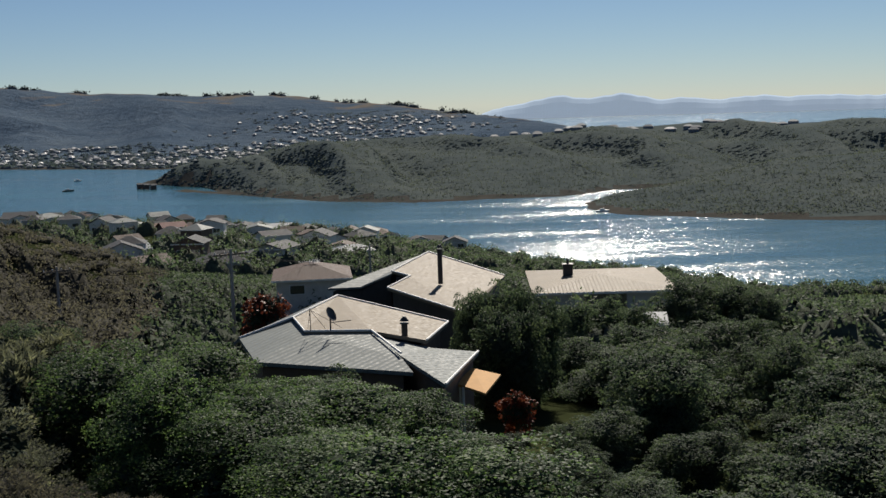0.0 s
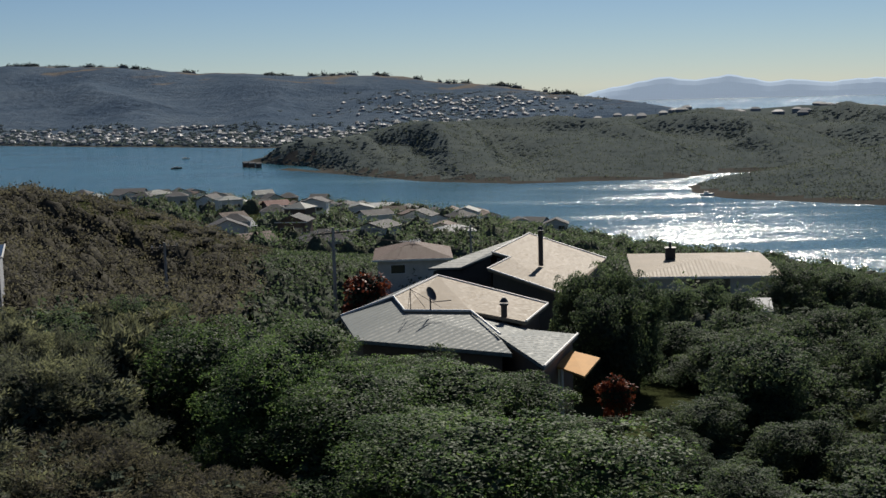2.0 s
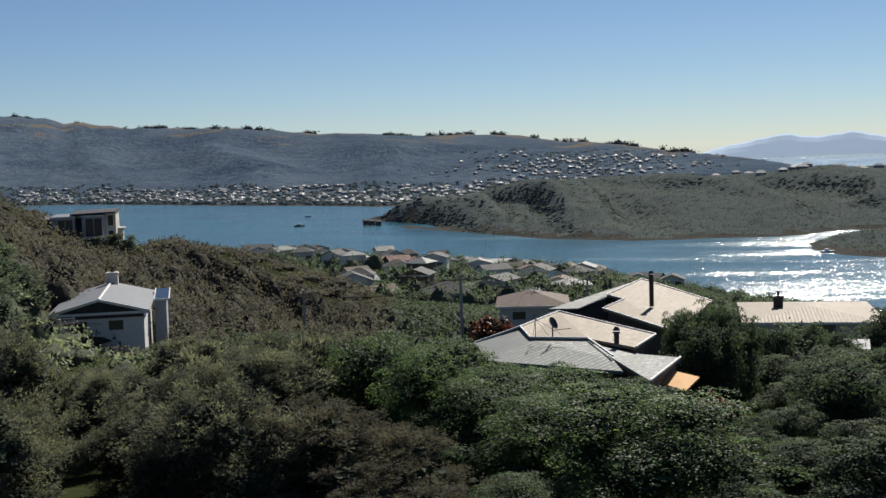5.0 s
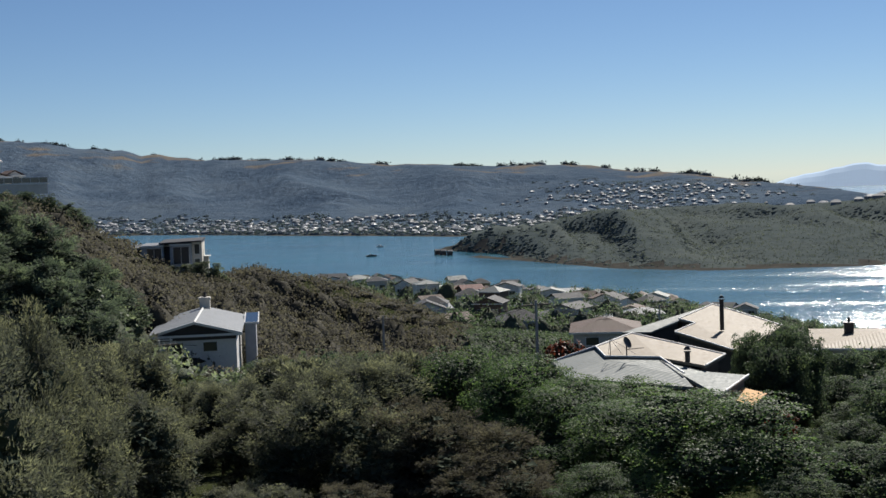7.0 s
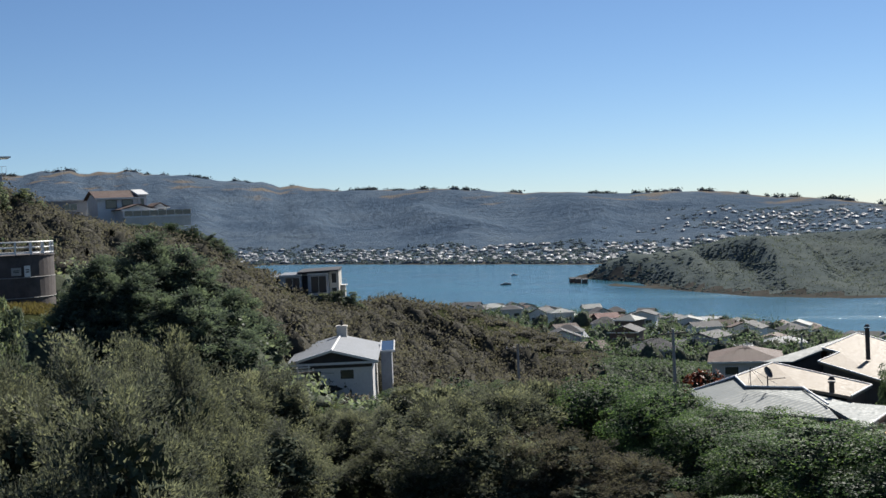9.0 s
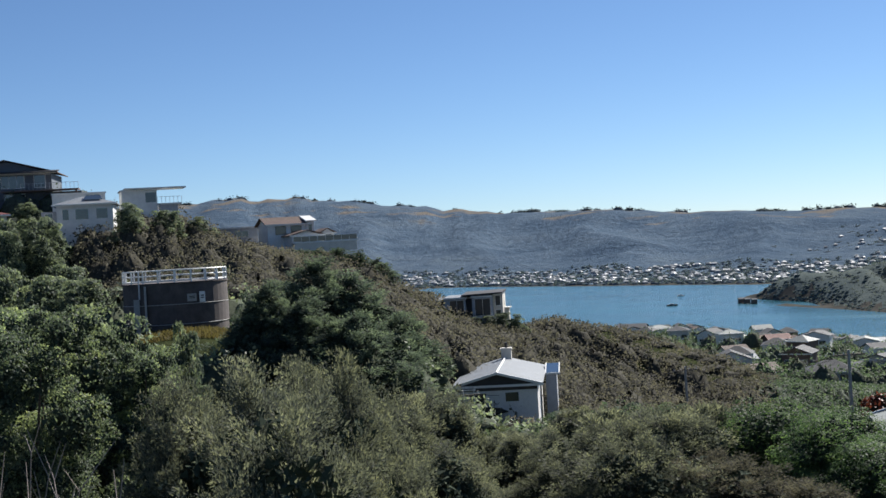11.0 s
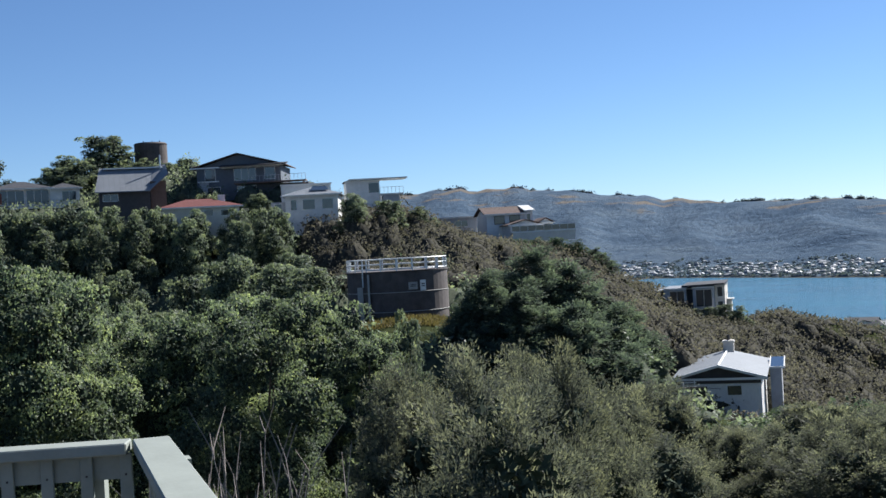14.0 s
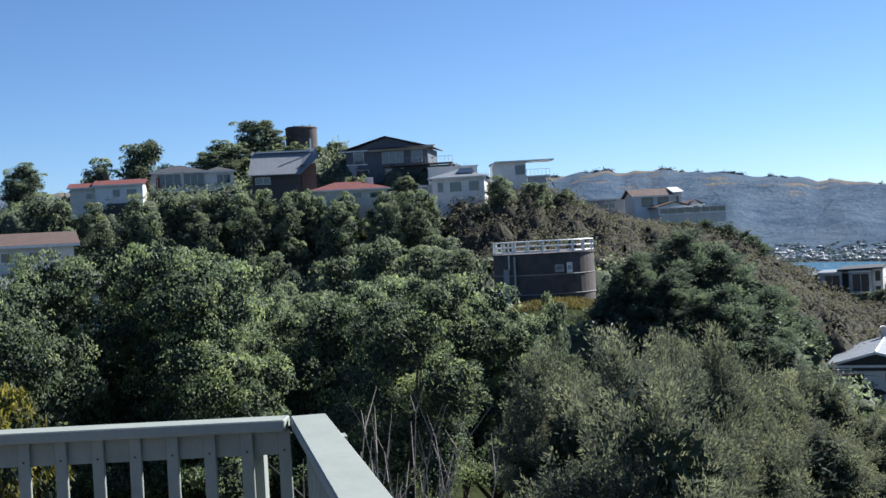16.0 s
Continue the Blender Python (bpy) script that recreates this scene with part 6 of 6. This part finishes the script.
def town(name, label, rows, cover):
    """Far houses, each with walls and a pitched roof, in one mesh."""
    bm = bmesh.new()
    for x, y, z, w, d, h, rot in rows:
        m = pose(x, y, z, 0, 0, rot)
        c = [(-w / 2, -d / 2), (w / 2, -d / 2), (w / 2, d / 2), (-w / 2, d / 2)]
        lo = [bm.verts.new(m @ Vector((a, b, -2))) for a, b in c]
        hi = [bm.verts.new(m @ Vector((a, b, h))) for a, b in c]
        for i in range(4):
            bm.faces.new((lo[i], lo[(i + 1) % 4], hi[(i + 1) % 4], hi[i]))
        e = 0.5
        co = [(-w / 2 - e, -d / 2 - e), (w / 2 + e, -d / 2 - e), (w / 2 + e, d / 2 + e), (-w / 2 - e, d / 2 + e)]
        ev = [bm.verts.new(m @ Vector((a, b, h - 0.05))) for a, b in co]
        r0, r1 = bm.verts.new(m @ Vector((-w / 2 + 2, 0, h + 1.8))), bm.verts.new(m @ Vector((w / 2 - 2, 0, h + 1.8)))
        for q in ((ev[0], ev[1], r1, r0), (ev[2], ev[3], r0, r1), (ev[1], ev[2], r1), (ev[3], ev[0], r0)):
            f = bm.faces.new(q)
            f.material_index = 1
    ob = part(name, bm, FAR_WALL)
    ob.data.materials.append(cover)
    tagged(ob, label, "houses", kind="stuff")


rows_pale, rows_dark = [], []


def add_town(az, r, wmin=4, wmax=7.5):
    p = at(az, 0, r)
    z = ground_z(p.x, p.y)
    if z < 1.0:
        return
    (rows_pale if TOWN.random() < 0.24 else rows_dark).append((p.x, p.y, z, TOWN.uniform(wmin, wmax), TOWN.uniform(5, 7), TOWN.uniform(1.8, 3.0), -az + TOWN.uniform(-35, 35)))


FAR_AZ, FAR_R = (-35, -25, -19, -11.3, -5, 3), (2000, 1795, 1540, 1325, 1360, 1330)
for k in range(460):       # along the flat
    az = TOWN.uniform(-27, -4)
    add_town(az, float(np.interp(az, FAR_AZ, FAR_R)) + 15 + 330 * TOWN.random() ** 1.4)
for k in range(230):       # up the slope
    az = TOWN.gauss(-2.0, 2.7)
    add_town(az, float(np.interp(az, FAR_AZ, FAR_R)) + TOWN.uniform(300, 820), 3.5, 6)
for k in range(30):        # on the headland's plateau
    az = TOWN.uniform(2.5, 17)
    add_town(az, TOWN.uniform(1180, 1360), 7, 11)
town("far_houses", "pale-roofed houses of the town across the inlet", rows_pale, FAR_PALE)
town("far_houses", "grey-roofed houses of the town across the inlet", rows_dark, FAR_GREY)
spots = []
for k in range(2600):
    az = TOWN.uniform(-30, 2)
    p = seen(az, 0, float(np.interp(az, FAR_AZ, FAR_R)) + 6 + 380 * TOWN.random() ** 1.6)
    z = ground_z(p.x, p.y)
    if z > 0.6:
        spots.append((p.x, p.y, z - 0.5, TOWN.uniform(3, 7), TOWN.uniform(1.6, 4.2)))
for k in range(500):
    az = TOWN.gauss(-2.0, 2.9)
    p = seen(az, 0, float(np.interp(az, FAR_AZ, FAR_R)) + TOWN.uniform(200, 950))
    z = ground_z(p.x, p.y)
    if z > 4:
        spots.append((p.x, p.y, z - 0.6, TOWN.uniform(4, 9), TOWN.uniform(1.5, 3.2)))
# town leaves tinted blue for the haze across the inlet
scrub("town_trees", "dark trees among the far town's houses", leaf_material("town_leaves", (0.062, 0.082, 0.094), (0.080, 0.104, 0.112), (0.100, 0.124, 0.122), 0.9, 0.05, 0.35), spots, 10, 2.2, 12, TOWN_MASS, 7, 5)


# dry grass on the tank's bench
rng = np.random.RandomState(4)
n = 5000
ga, gr = rng.uniform(-39.5, -33.6, n), rng.uniform(90.5, 99.5, n)
ga = PIVOT + (ga - PIVOT) * SPREAD
gx, gy = gr * np.sin(np.radians(ga)), gr * np.cos(np.radians(ga))
gp = np.stack([gx, gy, [ground_z(x, y) - 0.02 for x, y in zip(gx, gy)]], -1)
gax = unit(rng.normal(size=(n, 3)) * 0.4 + (0, 0, 1))
me = raw_mesh("dry_grass", leaf_quads(gp, gax, unit(rng.normal(size=(n, 3))), rng.uniform(0.2, 0.5, n), rng.uniform(0.06, 0.14, n)), np.arange(n * 4), 4)
me.materials.append(GRASS)
tagged(new("dry_grass", me), "sunlit dry yellow grass beside the water tank", "grass", kind="stuff")


# ---- poles and wires ----
def power_pole(az, r, el_top, label, arm=1.6):
    x, y, z = foot(az, r)
    top = EYE + r * math.tan(radians(el_top))
    ob = thing("power_pole", pose(x, y, z, 0, 0, -az + 25), label, "pole", "power poles")
    part("pole", tube(bmesh.new(), (0, 0, -0.6), (0, 0, top - z), 0.19, 0.13, 10), CONCRETE, ob)
    part("crossarm", boxed(-arm, -0.06, top - z - 0.55, arm, 0.06, top - z - 0.4), WOOD, ob)
    for k in (-0.9, -0.3, 0.3, 0.9):
        part("insulator", tube(bmesh.new(), (arm * k, 0, top - z - 0.4), (arm * k, 0, top - z - 0.2), 0.05), TRIM, ob)
    return Vector((x, y, top - 0.3))


p1 = power_pole(-7.65, 120, -5.42, "pale concrete power pole beside the neighbour's house")
p2 = power_pole(-2.15, 205, -5.75, "power pole with a crossarm among the houses")
p3 = power_pole(-14.6, 150, -5.9, "power pole on the scrubby slope")
p4 = power_pole(-24.6, 100, -6.5, "power pole behind the white house")


def wire(a, b, sag, label="thin sagging power line", mat=CABLE):
    bm = bmesh.new()
    rings = []
    side = (b - a).cross(Vector((0, 0, 1))).normalized()
    for i in range(15):
        f = i / 14
        q = a.lerp(b, f) - Vector((0, 0, sag * 4 * f * (1 - f)))
        rings.append([bm.verts.new(q + o) for o in (side * 0.018, Vector((0, 0, 0.018)), side * -0.018, Vector((0, 0, -0.018)))])
    for p, q in zip(rings[:-1], rings[1:]):
        for k in range(4):
            bm.faces.new((p[k], p[(k + 1) % 4], q[(k + 1) % 4], q[k]))
    tagged(part("power_line", bm, mat), label, "cable", "power lines")


for off in (-0.5, 0.5):
    o = Vector((off, 0, 0))
    wire(p1 + o, p2 + o, 1.5)
    wire(p1 + o, p3 + o, 1.2)
    wire(p3 + o, p4 + o, 1.2)
q0, q1 = at(-62, -2.6, 60), at(-43, -4.0, 62)
for off in (0, -0.45):
    wire(q0 + Vector((0, 0, off)), q1 + Vector((0, 0, off)), 0.7, "pale service wire crossing before the trees", CONCRETE)


# ---- bare twigs beside the railing ----
def bare_shrub(az, r, el, seed):
    x, y, z = foot(az, r)
    h = EYE + r * math.tan(radians(el)) - z
    rng = random.Random(seed)
    ob = thing("bare_shrub", pose(x, y, z), "leafless grey twiggy shrub beside the deck", "shrub")
    for k in range(16):
        bm = bmesh.new()
        p = Vector((rng.uniform(-0.25, 0.25), rng.uniform(-0.25, 0.25), -0.2))
        d = Vector((rng.uniform(-0.28, 0.28), rng.uniform(-0.28, 0.28), 1)).normalized()
        n = 9
        top = h * rng.uniform(0.7, 1.0)
        for i in range(n):
            q = p + d * (top / n)
            tube(bm, p, q, 0.013 * (1 - i / n) + 0.003, 0.013 * (1 - (i + 1) / n) + 0.003, 5)
            if i > 2:
                for s in range(2):
                    e = (d * 0.7 + Vector((rng.uniform(-0.8, 0.8), rng.uniform(-0.8, 0.8), rng.uniform(0.1, 0.6)))).normalized()
                    tube(bm, q, q + e * rng.uniform(0.15, 0.45), 0.005, 0.002, 4)
            d = (d + Vector((rng.uniform(-0.12, 0.12), rng.uniform(-0.12, 0.12), 0.05))).normalized()
            p = q
        part("stem", bm, TWIG, ob)


TWIG = plain("grey_twigs", (0.26, 0.22, 0.19), 0.85, var=0.3, scale=12)
bare_shrub(-45.2, 9.0, -6.2, 1)
bare_shrub(-46.3, 8.6, -6.9, 2)
bare_shrub(-44.0, 9.6, -7.6, 3)

# ---- the drive and a low fence under the trees ----
bm = bmesh.new()
n = 12
for i in range(n):
    a0, a1 = -52 + 20 * i / n, -52 + 20 * (i + 1) / n
    q = []
    for a, r in ((a0, 27.5), (a1, 27.5), (a1, 31.5), (a0, 31.5)):
        p = at(a, 0, r)
        q.append(bm.verts.new((p.x, p.y, ground_z(p.x, p.y) + 0.06)))
    bm.faces.new(q)
bmesh.ops.remove_doubles(bm, verts=bm.verts[:], dist=0.01)
tagged(part("road", bm, CONCRETE), "pale concrete drive in the shade of the trees", "road", kind="structure")
fence = thing("fence", Matrix(), "old dark timber fence under the trees", "fence")
for i in range(40):
    p = at(-49.5 + 9 * i / 40, 0, 33)
    z = ground_z(p.x, p.y)
    part("paling", boxed(p.x - 0.06, p.y - 0.02, z - 0.2, p.x + 0.06, p.y + 0.02, z + 1.1), WOOD, fence)


# ---- the coast road with parked cars ----
bm = bmesh.new()
for i in range(30):
    a0, a1 = 10 + 14 * i / 30, 10 + 14 * (i + 1) / 30
    q = []
    for a, r in ((a0, 322), (a1, 322), (a1, 352), (a0, 352)):
        p = at(a, 0, r)
        q.append(bm.verts.new((p.x, p.y, 3.2)))
    bm.faces.new(q)
ret = bmesh.ops.extrude_face_region(bm, geom=bm.faces[:])
bmesh.ops.translate(bm, verts=[v for v in ret["geom"] if isinstance(v, bmesh.types.BMVert)], vec=(0, 0, -4))
tagged(part("road", bm, ASPHALT), "grey coast road along the shore", "road", kind="structure")
wall_bm = bmesh.new()
for i in range(30):
    a0, a1 = 10 + 14 * i / 30, 10 + 14 * (i + 1) / 30
    p, q = at(a0, 0, 355), at(a1, 0, 355)
    tube(wall_bm, (p.x, p.y, 4.2), (q.x, q.y, 4.2), 0.35, sides=4)
    tube(wall_bm, (p.x, p.y, 3.0), (p.x, p.y, 4.2), 0.2, sides=4)
tagged(part("guard_rail", wall_bm, CONCRETE), "low pale rail along the coast road", "railing", kind="structure")


def car_paint(name, col):
    return plain(name, col, 0.25, var=0.05, scale=2)


def car(az, r, paint, word, rot):
    p = at(az, 0, r)
    ob = thing("car", pose(p.x, p.y, 3.2, 0, 0, -az + rot), f"{word} car parked beside the coast road", "car", "parked cars")
    bm = boxed(-2.1, -0.85, 0.35, 2.1, 0.85, 0.95, bevel=0.12)
    part("body", bm, paint, ob)
    bm = bmesh.new()
    lo = [bm.verts.new(q) for q in ((-1.3, -0.78, 0.93), (1.2, -0.78, 0.93), (1.2, 0.78, 0.93), (-1.3, 0.78, 0.93))]
    hi = [bm.verts.new(q) for q in ((-0.95, -0.64, 1.45), (0.6, -0.64, 1.45), (0.6, 0.64, 1.45), (-0.95, 0.64, 1.45))]
    bm.faces.new(hi)
    for i in range(4):
        bm.faces.new((lo[i], lo[(i + 1) % 4], hi[(i + 1) % 4], hi[i]))
    part("cabin", bm, GLASS, ob)
    part("roof", boxed(-0.9, -0.62, 1.44, 0.55, 0.62, 1.5), paint, ob)
    for x in (-1.35, 1.35):
        for y in (-0.86, 0.70):
            w = part("wheel", tube(bmesh.new(), (x, y, 0.33), (x, y + 0.16, 0.33), 0.33, sides=14), ASPHALT, ob)
    return ob


PAINTS = [(car_paint("white_paint", (0.7, 0.7, 0.7)), "white"), (car_paint("dark_paint", (0.04, 0.04, 0.05)), "dark"), (car_paint("silver_paint", (0.4, 0.41, 0.43)), "silver"), (car_paint("red_paint", (0.35, 0.04, 0.03)), "red"), (car_paint("blue_paint", (0.06, 0.10, 0.22)), "blue")]
CARS = random.Random(3)
for i in range(12):
    pt, word = CARS.choice(PAINTS)
    car(13.6 + 0.75 * i, 346 if i % 3 else 333, pt, word, CARS.uniform(-8, 8))


# ---- boats, and sheds at the headland's tip ----
def boat(az, r, length, label, mast=False):
    p = at(az, 0, r)
    ob = thing("boat", pose(p.x, p.y, 0.0, 0, 0, -az + 20), label, "boat", "moored boats")
    bm = bmesh.new()
    n = 9
    rows = []
    for i in range(n):
        f = i / (n - 1)
        w = length * 0.16 * math.sin(min(1.0, f * 1.6 + 0.35) * 1.57) * (1 if f < 0.6 else 1 - ((f - 0.6) / 0.4) ** 2 * 0.96)
        x = -length / 2 + length * f
        rows.append([bm.verts.new((x, s * w * k, zz)) for s, k, zz in ((-1, 1, 0.9 + 0.25 * f), (-1, 0.6, -0.2), (1, 0.6, -0.2), (1, 1, 0.9 + 0.25 * f))])
    for a, b in zip(rows[:-1], rows[1:]):
        for j in range(4):
            bm.faces.new((a[j], a[(j + 1) % 4], b[(j + 1) % 4], b[j]))
    bm.faces.new(rows[0])
    part("hull", bm, WALL_DARK if length > 8 else TRIM, ob)
    part("cabin", boxed(-length * 0.2, -0.6, 0.95, length * 0.1, 0.6, 1.9, bevel=0.08), TRIM, ob)
    if mast:
        part("mast", tube(bmesh.new(), (0, 0, 0.9), (0, 0, 10), 0.08, 0.05), STEEL, ob)


boat(-15.0, 1000, 9, "dark launch moored on the inlet")
boat(-14.6, 1150, 7, "small pale boat on the inlet")
boat(8.2, 640, 7, "small dark launch off the spit")
for a, r, w in ((-11.95, 992, 5), (-11.7, 984, 4.2), (-11.4, 974, 4)):
    p = seen(a, 0, r)
    ob = thing("boat_shed", pose(p.x, p.y, 1.2, 0, 0, -a + 12), "dark boat shed at the headland's tip", "shed", "boat sheds")
    block(ob, w, 4, 2.0, "gable_x", 1.0, 0.3, WALL_BROWN, ROOF_DARK, base=2.5)
